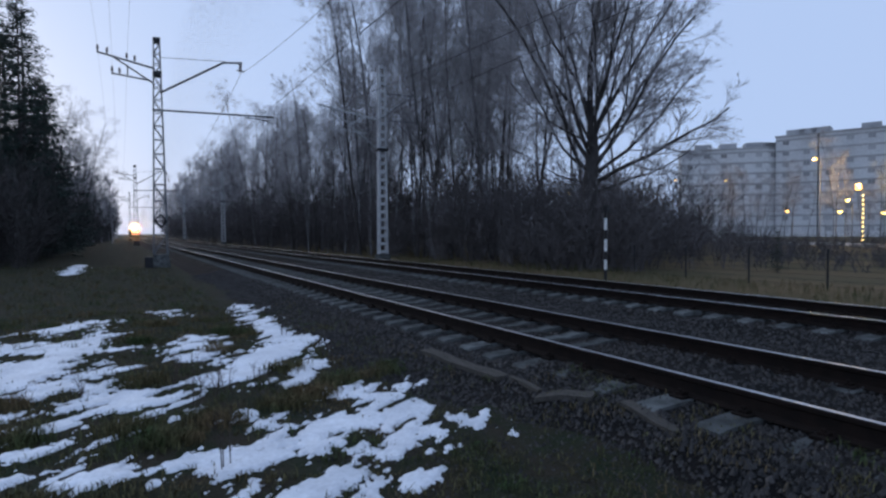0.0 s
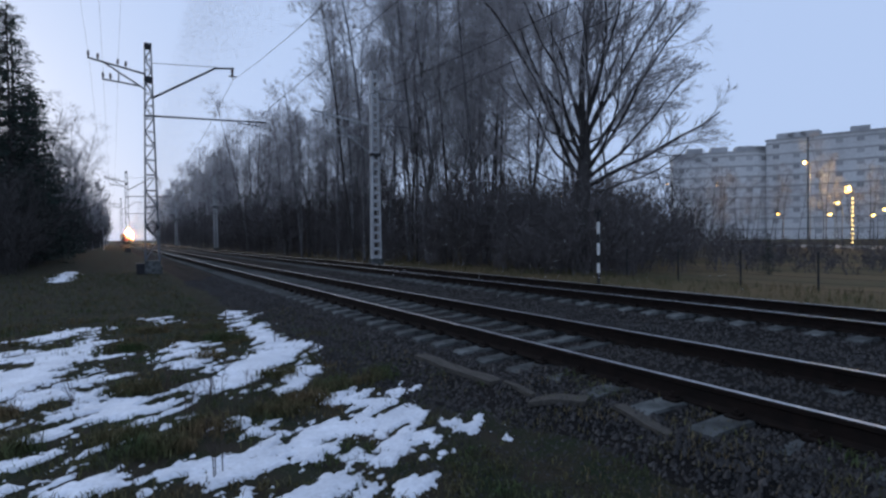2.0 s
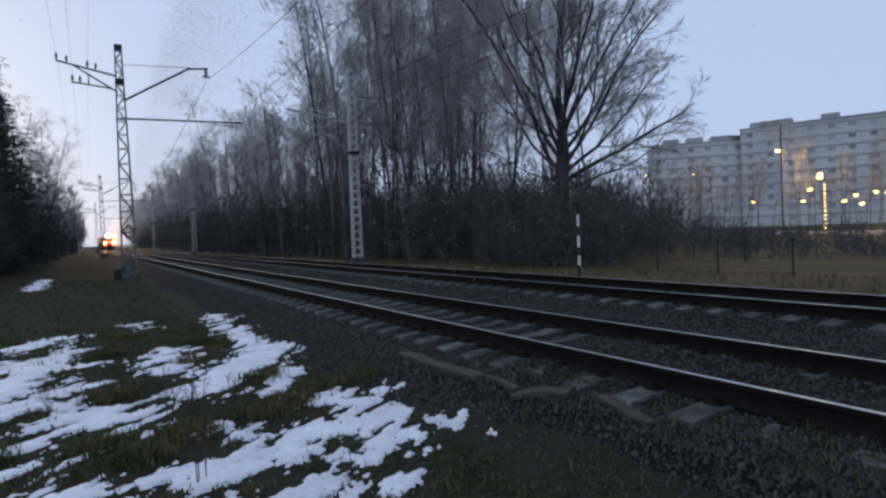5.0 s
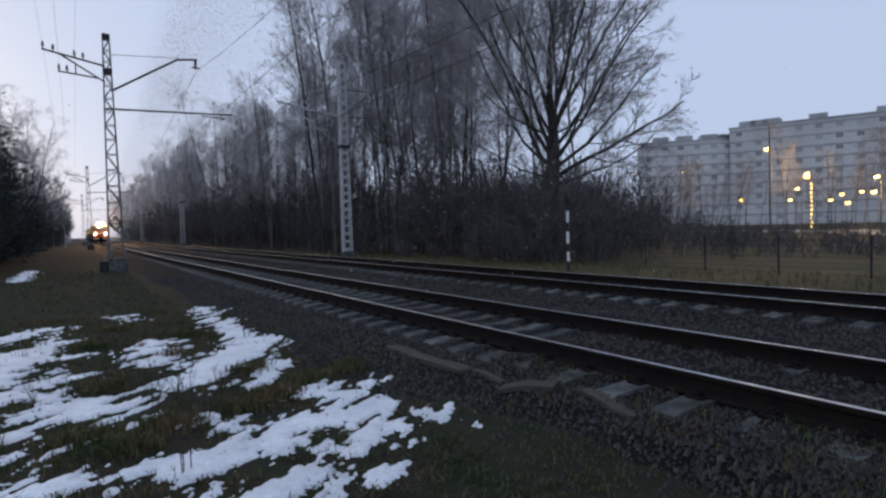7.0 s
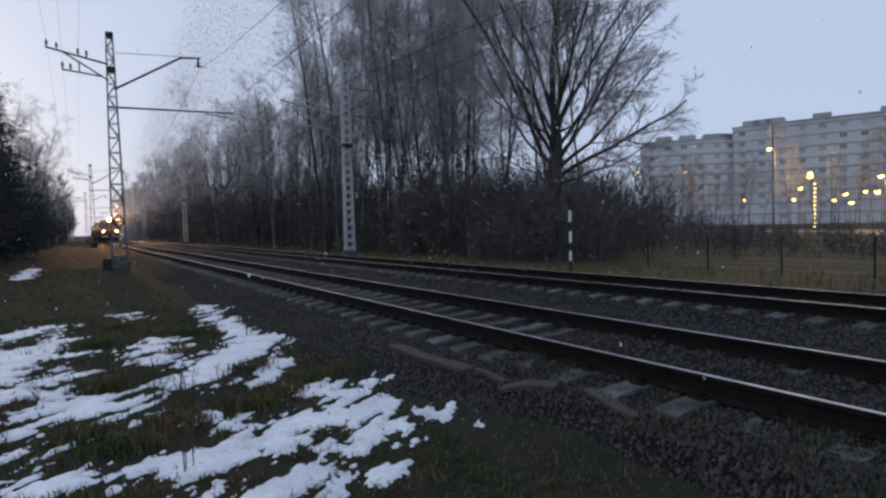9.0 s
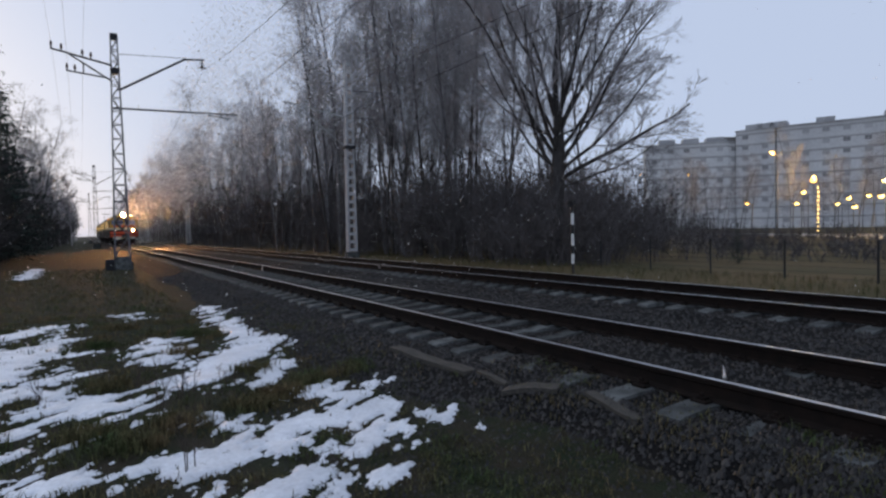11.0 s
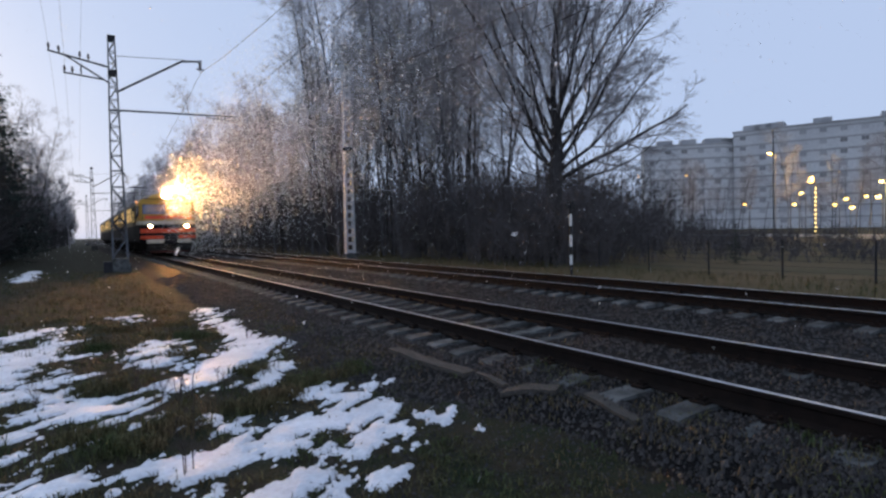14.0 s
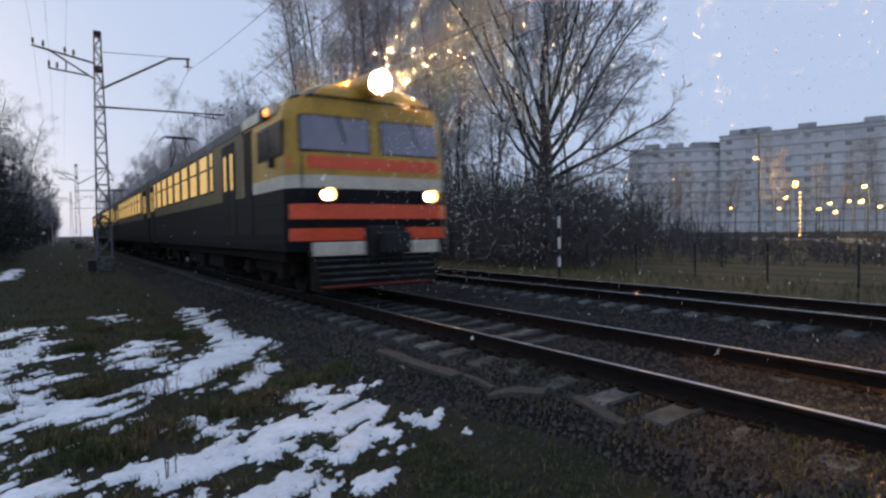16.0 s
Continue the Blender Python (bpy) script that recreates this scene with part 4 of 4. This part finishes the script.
for i in range(130):
    y = 38 + 120 * rng.random() ** 1.3
    x = 15 + rng.random() * 24 + max(0, 50 - y) * 0.3
    twig_bush(rng, x, y, ground_z(x, y), rng.uniform(6.0, 11.0), 0.5, 6, segs, 0.036)
tagged(wood_mesh("undergrowth", segs, UNDERWOOD, None, "", 3), "dense dark leafless undergrowth at the wood's edge", "bushes", kind="stuff")

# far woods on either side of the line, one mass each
def far_wood(x0, x1, y0, y1, count, hmin, hmax, seed, label):
    rg = random.Random(seed)
    out = []
    for _ in range(count):
        x, y = rg.uniform(x0, x1), rg.uniform(y0, y1)
        grow(rg, (x, y, ground_z(x, y) - 0.5), (rg.uniform(-0.05, 0.05), 0, 1), rg.uniform(hmin, hmax), 0.14, 0, out, (20, 55), 0.4, (24, 15), [(0.16, 0.29), (0.35, 0.65)], 0.045)
    tagged(wood_mesh("far_wood", out, HAZED_TWIG, None, "", 2), label, "wood", kind="stuff")


far_wood(11, 30, 145, 330, 80, 18, 23, 3, "far bare wood along the line")
far_wood(-20, -6.4, 118, 340, 62, 10, 14, 4, "far bare wood along the line on the near side")
far_wood(-22, -8.3, 78, 120, 30, 10, 14, 6, "bare wood beyond the conifers")
far_wood(22, 60, 50, 150, 36, 9, 17, 5, "deep bare wood behind the front trees")


def spruce(seed, h):
    """A conifer: trunk, whorls of drooping boughs, needle sprays."""
    rg = random.Random(seed)
    t = empty("spruce", pose(0, 0, 0), "tall dark green conifer at the wood's edge", "tree", "conifers")
    limbs = [(Vector((0, 0, -0.5)), Vector((0, 0, h)), 0.17, 0.02, 0)]
    verts, faces = [], []
    z = 0.6
    while z < h - 0.3:
        reach = (1 - z / h) ** 0.8 * 3.6 + 0.35
        for _ in range(rg.randint(4, 6)):
            a = rg.uniform(0, 6.283)
            ln = reach * rg.uniform(0.6, 1.1)
            way = Vector((math.cos(a), math.sin(a), rg.uniform(-0.25, 0.15)))
            p = Vector((0, 0, z + rg.uniform(-0.2, 0.2)))
            limbs.append((p, p + way * ln, 0.03, 0.008, 2))
            for _k in range(int(10 + ln * 16)):
                u = rg.uniform(0.1, 1.02)
                q = p + way * ln * u + Vector((rg.gauss(0, 0.10), rg.gauss(0, 0.10), rg.gauss(-0.06, 0.08)))
                e = Vector((rg.gauss(0, 1), rg.gauss(0, 1), rg.gauss(-0.3, 0.5))).normalized() * rg.uniform(0.12, 0.30)
                w = Vector((rg.gauss(0, 1), rg.gauss(0, 1), rg.gauss(0, 1))).normalized() * 0.035
                o = len(verts)
                verts += [q - w, q + w, q + e]
                faces.append((o, o + 1, o + 2))
        z += rg.uniform(0.32, 0.5)
    v2, f2 = tubes(limbs, 4)
    mesh_ob("trunk", v2, f2, BARK, t, "dark trunk and boughs")
    mesh_ob("crown", verts, faces, NEEDLES, t, "dense dark green needle sprays")
    return t


CONIFERS = [spruce(1, 13.5), spruce(2, 11.0)]
spots = [(-10.7, 45.5, 1.25), (-10.0, 53, 1.15), (-11.0, 50, 1.30), (-12.0, 46, 1.55), (-10.5, 57, 1.05), (-13.2, 44, 1.4), (-11.4, 61, 1.15), (-12.6, 54, 1.55), (-12.0, 68, 1.1), (-14.2, 49, 1.6), (-10.8, 47, 0.6), (-11.4, 42, 0.8), (-10.8, 75, 0.8), (-12.5, 62, 1.3), (-10.6, 52, 0.5), (-11.2, 38.5, 0.7)]
for i, (x, y, s) in enumerate(spots):
    m = pose(x, y, ground_z(x, y), 0, 0, i * 77)
    if i < 2:
        CONIFERS[i].matrix_basis = m
        CONIFERS[i].scale = (s, s, s)
    else:
        copy_thing(CONIFERS[i % 2], m).scale = (s, s, s)
segs = []
rng = random.Random(12)
for i in range(240):
    y = 33 + 170 * rng.random() ** 1.3
    x = -9.4 - rng.random() ** 1.3 * 6 + 0.012 * (y - 33)
    twig_bush(rng, x, y, ground_z(x, y), rng.uniform(2.4, 7.0), 0.6, 7, segs, 0.019)
tagged(wood_mesh("thicket", segs, BARK, None, "", 3), "dark leafless thicket along the line", "bushes", kind="stuff")
for k, (x, y, s) in enumerate(((-9.9, 84, 0.75), (-10.2, 92, 0.7), (-11, 88, 0.75), (-10, 102, 0.7), (-10.5, 76, 0.6), (-10, 118, 0.65), (-11, 110, 0.7), (-10, 135, 0.65), (-12, 70, 0.7), (-11.5, 98, 0.7))):
    plant(x, y, s)

# ---- fence ----


def fence(x, y0, n, gap):
    t = empty("mesh_fence", pose(x, y0, -0.6), "low dark wire mesh fence with thin posts", "fence")
    for i in range(n):
        part("post", bars(((0, i * gap, -0.3), (0, i * gap, 1.28), 0.035, None, 6)), DARK_STEEL, t)
    for k in range(7):
        z = 0.1 + k * 0.17
        part("wire", bars(((0, 0, z), (0, (n - 1) * gap, z), 0.006, None, 3)), DARK_STEEL, t)
    return t


fence(14.2, -11.0, 19, 2.6)

# ---- road, street lamps, housing blocks ----
RD = Vector((0.50, 0.866, 0)).normalized()
RC = Vector((64, 30, 0))


def along(u, v, z=0.0):
    """A point u metres along the distant road and v metres across it."""
    n = Vector((RD.y, -RD.x, 0))
    p = RC + RD * u + n * v
    return Vector((p.x, p.y, ground_z(p.x, p.y) + z))


rv = [along(u, v, 0.10) for u in range(-90, 131, 5) for v in (-4, 4)]
rv_n = len(rv)
rv += [along(u, v, -0.5) for u in range(-90, 131, 5) for v in (-4.2, 4.2)]
rf = [(2 * i, 2 * i + 1, 2 * i + 3, 2 * i + 2) for i in range(rv_n // 2 - 1)] + [(2 * i, 2 * i + 2, rv_n + 2 * i + 2, rv_n + 2 * i) for i in range(rv_n // 2 - 1)]
tagged(mesh_ob("road", rv, rf, ASPHALT), "distant wet asphalt road lit by lamps", "road", kind="structure")


def street_lamp(x, y, h, bulb, label, r=0.22):
    t = empty("street_lamp", pose(x, y, ground_z(x, y)), label, "street lamp", "street lamps")
    part("mast", bars(((0, 0, -0.2), (0, 0, h), 0.06, 0.035, 8), ((0, 0, h - 0.05), (-0.9, 0, h + 0.25), 0.045, 0.04, 6)), STEEL, t)
    head = part("lamp_head", boxes((-1.5, -0.8, -0.16, 0.16, h + 0.22, h + 0.36), bevel=0.04), DARK_STEEL, t)
    bm = bmesh.new()
    bmesh.ops.create_icosphere(bm, subdivisions=2, radius=r, matrix=Matrix.Translation((-1.15, 0, h + 0.14)) @ Matrix.Diagonal((1, 1, 0.8, 1)))
    part("bulb", bm, bulb, head, "glowing lamp glass")
    return t


LAMPS = [(65.6, 37.2, 9.5, 0, 0.30), (67.5, 33.5, 6.3, 0, 0.3), (67.0, 34.4, 4.6, 1, 0.3), (66.7, 35.0, 3.3, 1, 0.26), (68.4, 31.4, 3.1, 1, 0.28), (68.8, 30.4, 3.7, 1, 0.28), (69.0, 29.9, 2.7, 1, 0.3), (69.5, 28.7, 3.9, 1, 0.24)]
LAMPS_2 = [(69.9, 27.7, 3.8, 1, 0.36), (69.9, 27.4, 5.5, 1, 0.32), (64.3, 39.6, 3.5, 0, 0.2), (41.4, 52.2, 5.8, 0, 0.2), (77.3, 56.5, 9.0, 0, 0.2), (73.0, 62.4, 9.3, 0, 0.16), (70.2, 26.0, 3.2, 1, 0.3), (70.4, 25.0, 4.0, 1, 0.3), (71, 23.5, 3.4, 1, 0.3)]
garland = street_lamp(67.9, 33.2, 6.2, WARM_BULB, "street lamp wound with a string of small lights", 0.3)
for i in range(11):
    bm = bmesh.new()
    bmesh.ops.create_icosphere(bm, subdivisions=1, radius=0.09, matrix=Matrix.Translation((-0.12, -0.05, 0.5 + i * 0.5)))
    part("small_light", bm, PALE_BULB, garland)
for x, y, z, kind, r in LAMPS + LAMPS_2:
    r *= 0.8
    street_lamp(x + 1.15, y, z - ground_z(x, y) - 0.14, (WARM_BULB, PALE_BULB)[kind], ("glowing amber street lamp beyond the field", "glowing pale street lamp beyond the field")[kind], r)


# the light that the road lamps throw on the street
for x, y, z in ((64.6, 37.2, 9.2), (66.4, 33.2, 6.6), (68.6, 29.6, 5.2), (69.6, 26.2, 5.4)):
    glow = new("street_light", bpy.data.lights.new("street_light", "POINT"))
    glow.data.energy, glow.data.shadow_soft_size, glow.data.color = 1500, 0.25, (1.0, 0.62, 0.22)
    glow.location = (x, y, z)


def block(name, x, y, turn, length, depth, storeys, label, cols):
    """A panel-built housing block: storeys, joints, windows, parapet and roof huts. Local x runs along the front, -y looks out."""
    t = empty(name, pose(x, y, -0.6, 0, 0, turn), label, "apartment block", "apartment blocks")
    h = storeys * 2.75 + 0.8
    part("wall", boxes((0, length, 0, depth, 0, h)), PANEL, t, "grey concrete panel wall")
    part("parapet", boxes((-0.15, length + 0.15, -0.15, depth + 0.15, h, h + 0.5)), PANEL_DARK, t)
    for i in range(3):
        u = length * (0.18 + 0.3 * i)
        part("roof_hut", boxes((u, u + 4, depth * 0.3, depth * 0.7, h + 0.5, h + 2.2)), PANEL_DARK, t)
    for k in range(1, storeys + 1):
        z = k * 2.75 - 0.2
        part("joint", boxes((0, length, -0.05, 0.1, z, z + 0.45), (-0.05, 0.1, 0, depth, z, z + 0.45)), PANEL_DARK, t)
    wm = boxes((-0.75, 0.75, -0.06, 0.05, 0, 0.08), (-0.75, 0.75, -0.06, 0.05, 1.37, 1.45), (-0.75, -0.67, -0.06, 0.05, 0, 1.45), (0.67, 0.75, -0.06, 0.05, 0, 1.45), (-0.04, 0.04, -0.06, 0.05, 0, 1.45))
    w0 = part("window", wm, WINDOW_FRAME, t)
    w0.matrix_basis = pose(2, 0, 1.5)
    p0 = part("pane", boxes((-0.70, 0.70, -0.02, 0.03, 0.04, 1.42)), HAZED_GLASS, w0)
    for k in range(storeys):
        for c in range(cols):
            u = (c + 0.5) * length / cols
            if k == 0 and c == 0:
                w0.matrix_basis = pose(u, 0, 1.5)
                continue
            w = share("window", w0.data, t, pose(u, 0, 1.5 + k * 2.75))
            share("pane", p0.data, w, pose(0, 0, 0))
        for c in range(3):
            w = share("window", w0.data, t, pose(0, (c + 0.5) * depth / 3, 1.5 + k * 2.75, 0, 0, -90))
            share("pane", p0.data, w, pose(0, 0, 0))
    return t


block("apartment_block", 145.7, 78.3, -67, 46, 13, 9, "grey nine-storey panel apartment block with banded storeys", 11)
block("apartment_block", 143.0, 87.5, -72, 9.2, 11, 9, "set-back end section of the tall apartment block", 2)
block("apartment_block", 126.4, 103.0, -48, 20.5, 13, 8, "grey panel apartment block beyond bare trees", 5)
block("apartment_block", 141.4, 88.6, -20, 3.2, 9, 8, "narrow end bay of the lower apartment block", 1)
block("apartment_block", 147.0, 92.0, -60, 9, 10, 7, "low recessed wing between two apartment blocks", 2)

# small bare trees and shrubs in front of the blocks
rng = random.Random(31)
for i in range(40):
    a, d = rng.uniform(0.80, 1.24), rng.uniform(76, 130)
    plant(-5.2 + d * math.sin(a), d * math.cos(a), rng.uniform(0.30, 0.55))
for x, y, k in ((88, 35.6, 0.58), (90, 33, 0.60), (89, 37, 0.5), (85.2, 42.8, 0.48), (86.5, 41.8, 0.44), (98, 44, 0.6), (80, 49, 0.5), (92, 34, 0.6), (72, 53, 0.42), (69, 58, 0.45), (75, 50.5, 0.4)):
    plant(x, y, k)
young = copy_thing(CONIFERS[0], pose(20.7, 15.2, ground_z(20.7, 15.2), 0, 0, 40))
young.scale = (0.15, 0.15, 0.14)
young["label"] = "small young dark conifer in the field"
segs = []
for i in range(260):
    a, d = 0.64 + 0.62 * rng.random() ** 1.3, rng.uniform(32, 66)
    x, y = -5.2 + d * math.sin(a), d * math.cos(a)
    twig_bush(rng, x, y, ground_z(x, y), rng.uniform(0.5, 1.0) * max(1.6, 8.0 - 19 * max(0.0, a - 0.72)) * d / 50, 0.6, 6, segs)
for i in range(40):
    x, y = rng.uniform(24, 60), rng.uniform(10, 40)
    twig_bush(rng, x, y, ground_z(x, y), rng.uniform(0.6, 1.6), 0.8, 4, segs)
tagged(wood_mesh("field_scrub", segs, UNDERWOOD, None, "", 3), "scattered leafless scrub in the field", "bushes", kind="stuff")

# ---- near clutter: planks by the sleepers, grass, stalks ----


def plank(x0, y0, x1, y1, w, h, label):
    """A weathered plank lying on the ballast edge."""
    n = 8
    d = Vector((x1 - x0, y1 - y0, 0))
    s = Vector((-d.y, d.x, 0)).normalized() * w / 2
    verts, faces = [], []
    rg = random.Random(int(y0 * 100))
    for i in range(n + 1):
        c = Vector((x0, y0, 0)) + d * (i / n)
        z = max(bed_z(c.x, c.y), ground_z(c.x, c.y)) + 0.012 + 0.004 * rg.random()
        e = 1 + rg.uniform(-0.06, 0.06)
        verts += [c - s * e + Vector((0, 0, z - 0.03)), c - s * e + Vector((0, 0, z + h)), c + s * e + Vector((0, 0, z + h + 0.004)), c + s * e + Vector((0, 0, z - 0.03))]
    for i in range(n):
        faces += [(4 * i + k, 4 * i + (k + 1) % 4, 4 * i + 4 + (k + 1) % 4, 4 * i + 4 + k) for k in range(4)]
    faces += [(3, 2, 1, 0), (4 * n, 4 * n + 1, 4 * n + 2, 4 * n + 3)]
    return tagged(mesh_ob("plank", verts, faces, WOOD), label, "plank", "planks by the track")


plank(-1.69, 6.75, -1.68, 5.02, 0.17, 0.018, "long grey weathered plank lying at the sleeper ends")
plank(-1.74, 4.36, -1.45, 3.90, 0.19, 0.018, "short broken grey board at the track's edge")
plank(-1.36, 3.62, -1.50, 2.95, 0.11, 0.008, "grey weathered plank half sunk in the earth")
plank(-1.62, 4.95, -1.66, 4.42, 0.06, 0.012, "thin dark broken slat between two boards")


def blades(count, area, length, seed, density, bend=0.6):
    rg = np.random.default_rng(seed)
    verts, faces = [], []
    made = 0
    while made < count:
        x, y = rg.uniform(area[0], area[1]), area[2] + (area[3] - area[2]) * rg.uniform(0, 1) ** 1.6
        k = density(x, y)
        if rg.uniform() > k:
            continue
        z = max(ground_z(x, y), bed_z(x, y) if x > -3.3 else -9)
        for _ in range(4):
            a, ln, w = rg.uniform(0, 6.283), length * rg.uniform(0.4, 1.3), 0.0035
            lean = rg.uniform(0.2, 1.0) * bend
            dx, dy = math.cos(a), math.sin(a)
            bx, by = x + rg.normal(0, 0.03), y + rg.normal(0, 0.03)
            o = len(verts)
            verts += [(bx - dy * w, by + dx * w, z - 0.01), (bx + dy * w, by - dx * w, z - 0.01), (bx + dx * ln * lean * 0.4 + dy * w, by + dy * ln * lean * 0.4 - dx * w, z + ln * 0.55),
                      (bx + dx * ln * lean * 0.4 - dy * w, by + dy * ln * lean * 0.4 + dx * w, z + ln * 0.55), (bx + dx * ln * lean * 1.2, by + dy * ln * lean * 1.2, z + ln * (1 - 0.45 * lean))]
            faces += [(o, o + 1, o + 2, o + 3), (o + 3, o + 2, o + 4)]
            made += 1
    return verts, faces


def meadow(x, y):
    if x > -0.9 or (x > -1.7 and y > 4.8):
        return 0.0
    d = snow_depth(x, y)
    k = 0.10 + 0.9 * max(0.0, noise.noise((x * 1.6, y * 1.6, 4)) + 0.25)
    return (0.04 if d > 0.02 else 1.0) * k * (0.4 if x > -2.6 else 1.0)


v, f = blades(44000, (-9, -0.9, 1.2, 14), 0.06, 3, meadow, 0.9)
tagged(mesh_ob("grass", v, f, GRASS), "short withered brown and green grass", "grass", kind="stuff")
v, f = blades(14000, (-10, -3.2, 10, 34), 0.13, 4, meadow)
tagged(mesh_ob("grass", v, f, GRASS), "taller withered grass towards the wood", "grass", kind="stuff")
v, f = blades(9000, (8.8, 14.5, 2, 40), 0.28, 5, lambda x, y: 0.7)
tagged(mesh_ob("grass", v, f, GRASS), "withered grass below the fence", "grass", kind="stuff")


TUSSOCKS = [(-3.75, 5.85), (-3.45, 6.0), (-4.5, 5.6), (-5.2, 5.7), (-4.9, 5.2), (-6.0, 5.8), (-5.0, 7.4), (-6.3, 7.0), (-3.4, 7.3), (-4.0, 8.9), (-5.0, 10.3), (-2.4, 6.5), (-3.0, 6.4), (-5.9, 4.3), (-3.6, 10.5), (-4.6, 12)]


def tuft(x, y):
    return max(0.0, 1 - min(math.hypot(x - a, y - b) for a, b in TUSSOCKS) / 0.34)


v, f = blades(9000, (-6.6, -2.2, 3.4, 12.3), 0.12, 8, tuft, 0.8)
tagged(mesh_ob("tussocks", v, f, GRASS), "bent tussocks of withered grass between the snow", "grass", kind="stuff")


def weed(x, y, h, seed):
    """A dry branching weed stalk."""
    rg = random.Random(seed)
    out = []
    for _ in range(3):
        grow(rg, (x + rg.uniform(-0.06, 0.06), y + rg.uniform(-0.06, 0.06), ground_z(x, y) - 0.02), (rg.uniform(-0.25, 0.25), rg.uniform(-0.25, 0.25), 1), h * rg.uniform(0.6, 1.1), 0.006, 2, out, (20, 45), 0.4, (0, 0, 7, 3), [(0.25, 0.45)], 0.002)
    vv, ff = tubes(out, 3)
    tagged(mesh_ob("dry_weed", vv, ff, STALK), "dry brown branching weed stalk in the grass", "weed", "dry weeds")


for i, (x, y, h) in enumerate(((-4.62, 6.0, 0.55), (-4.35, 6.3, 0.42), (-4.28, 6.55, 0.4), (-4.55, 4.35, 0.5), (-4.75, 7.2, 0.35), (-3.9, 6.4, 0.3), (-2.9, 9.6, 0.4), (-2.75, 7.6, 0.35), (-5.6, 7.0, 0.3), (-3.3, 12.2, 0.45))):
    weed(x, y, h, 50 + i)

# ---- falling snow ----
frng = np.random.default_rng(9)
fv, ff = [], []
for x, y, z, r in zip(frng.uniform(-6, 15, 16000), 1.2 + 60 * frng.uniform(0, 1, 16000) ** 0.8, frng.uniform(-1, 38, 16000), 0.007 + 0.017 * frng.uniform(0, 1, 16000) ** 2):
    o = len(fv)
    e, g = frng.normal(0, 1, 3), frng.normal(0, 1, 3)
    e, g = e / np.linalg.norm(e) * r * 1.3, g / np.linalg.norm(g) * r * 1.3
    c = np.array((x, y, z))
    fv += [c + e, c + g, c - e - g]
    ff.append((o, o + 1, o + 2))
snowfall = tagged(mesh_ob("falling_snow", fv, ff, FLAKE), "scattered wet snowflakes falling through the dusk", "snowflakes", kind="stuff")


# a denser flurry along the line, where the searchlight catches it
count = 42000
wv, wf = [], []
for x, y, z, r in zip(frng.uniform(0, 10, count), 11 + 129 * frng.uniform(0, 1, count) ** 1.35, frng.uniform(1.5, 34, count), 0.008 + 0.016 * frng.uniform(0, 1, count) ** 2):
    e, g = frng.normal(0, 1, 3), frng.normal(0, 1, 3)
    e, g = e / np.linalg.norm(e) * r, g / np.linalg.norm(g) * r
    c = np.array((x, y, z))
    o = len(wv)
    wv += [c + e, c + g, c - e - g]
    wf.append((o, o + 1, o + 2))
flurry = tagged(mesh_ob("snow_flurry", wv, wf, FLAKE), "flurry of wet snowflakes over the railway line", "snowflakes", kind="stuff")


# thick low flurry along the line, added for searchlight glow; sinks as train nears
SPEED, FALL, count = 16.25, 1.5, 190000
ahead = np.concatenate((262 * frng.uniform(0, 1, 2 * count // 3), 60 * frng.uniform(0, 1, count - 2 * count // 3)))
# These extra flakes stand in for haze and bloom round the searchlight.
lane = np.stack((-0.8 + np.abs(frng.normal(0, 3.4, count)), ahead, 3.8 + frng.normal(0, 1.5, count) - FALL * (ahead - 6) / SPEED), 1)
size = ((0.012 + 0.022 * frng.uniform(0, 1, count) ** 2) * np.clip(0.25 + ahead / 26, 0.42, 1.35))[:, None]
one, two = frng.normal(0, 1, (count, 3)), frng.normal(0, 1, (count, 3))
one, two = one / np.linalg.norm(one, axis=1)[:, None] * size, two / np.linalg.norm(two, axis=1)[:, None] * size
drive = tagged(mesh_ob("glow_flakes", np.stack((lane + one, lane + two, lane - one - two), 1).reshape(-1, 3).tolist(), np.arange(3 * count).reshape(-1, 3).tolist(), FLAKE), "thick low flurry of wet snow, added to glow before the train", "snowflakes", kind="stuff")


def motions():
    for car, back_by in TRAIN:
        walk(car, [(t, pose(0, 10.0 + 16.25 * (16 - t) + back_by, 0)) for t in (0, 4, 8, 12, 16)])
    drift = [(t, pose(3.2 - 0.25 * t, 0.0, 0.5 + 1.5 * (16 - t) - 24)) for t in (0, 4, 8, 12, 16)]
    walk(flurry, drift)
    walk(drive, [(t, pose(1.6 - 0.1 * t, 0.0, FALL * (16 - t))) for t in (0, 4, 8, 12, 16)])
    walk(snowfall, [(t, pose(1.5 - 0.55 * t, 0.0, 14 - 1.5 * t)) for t in (0, 4, 8, 12, 16)])


motions()
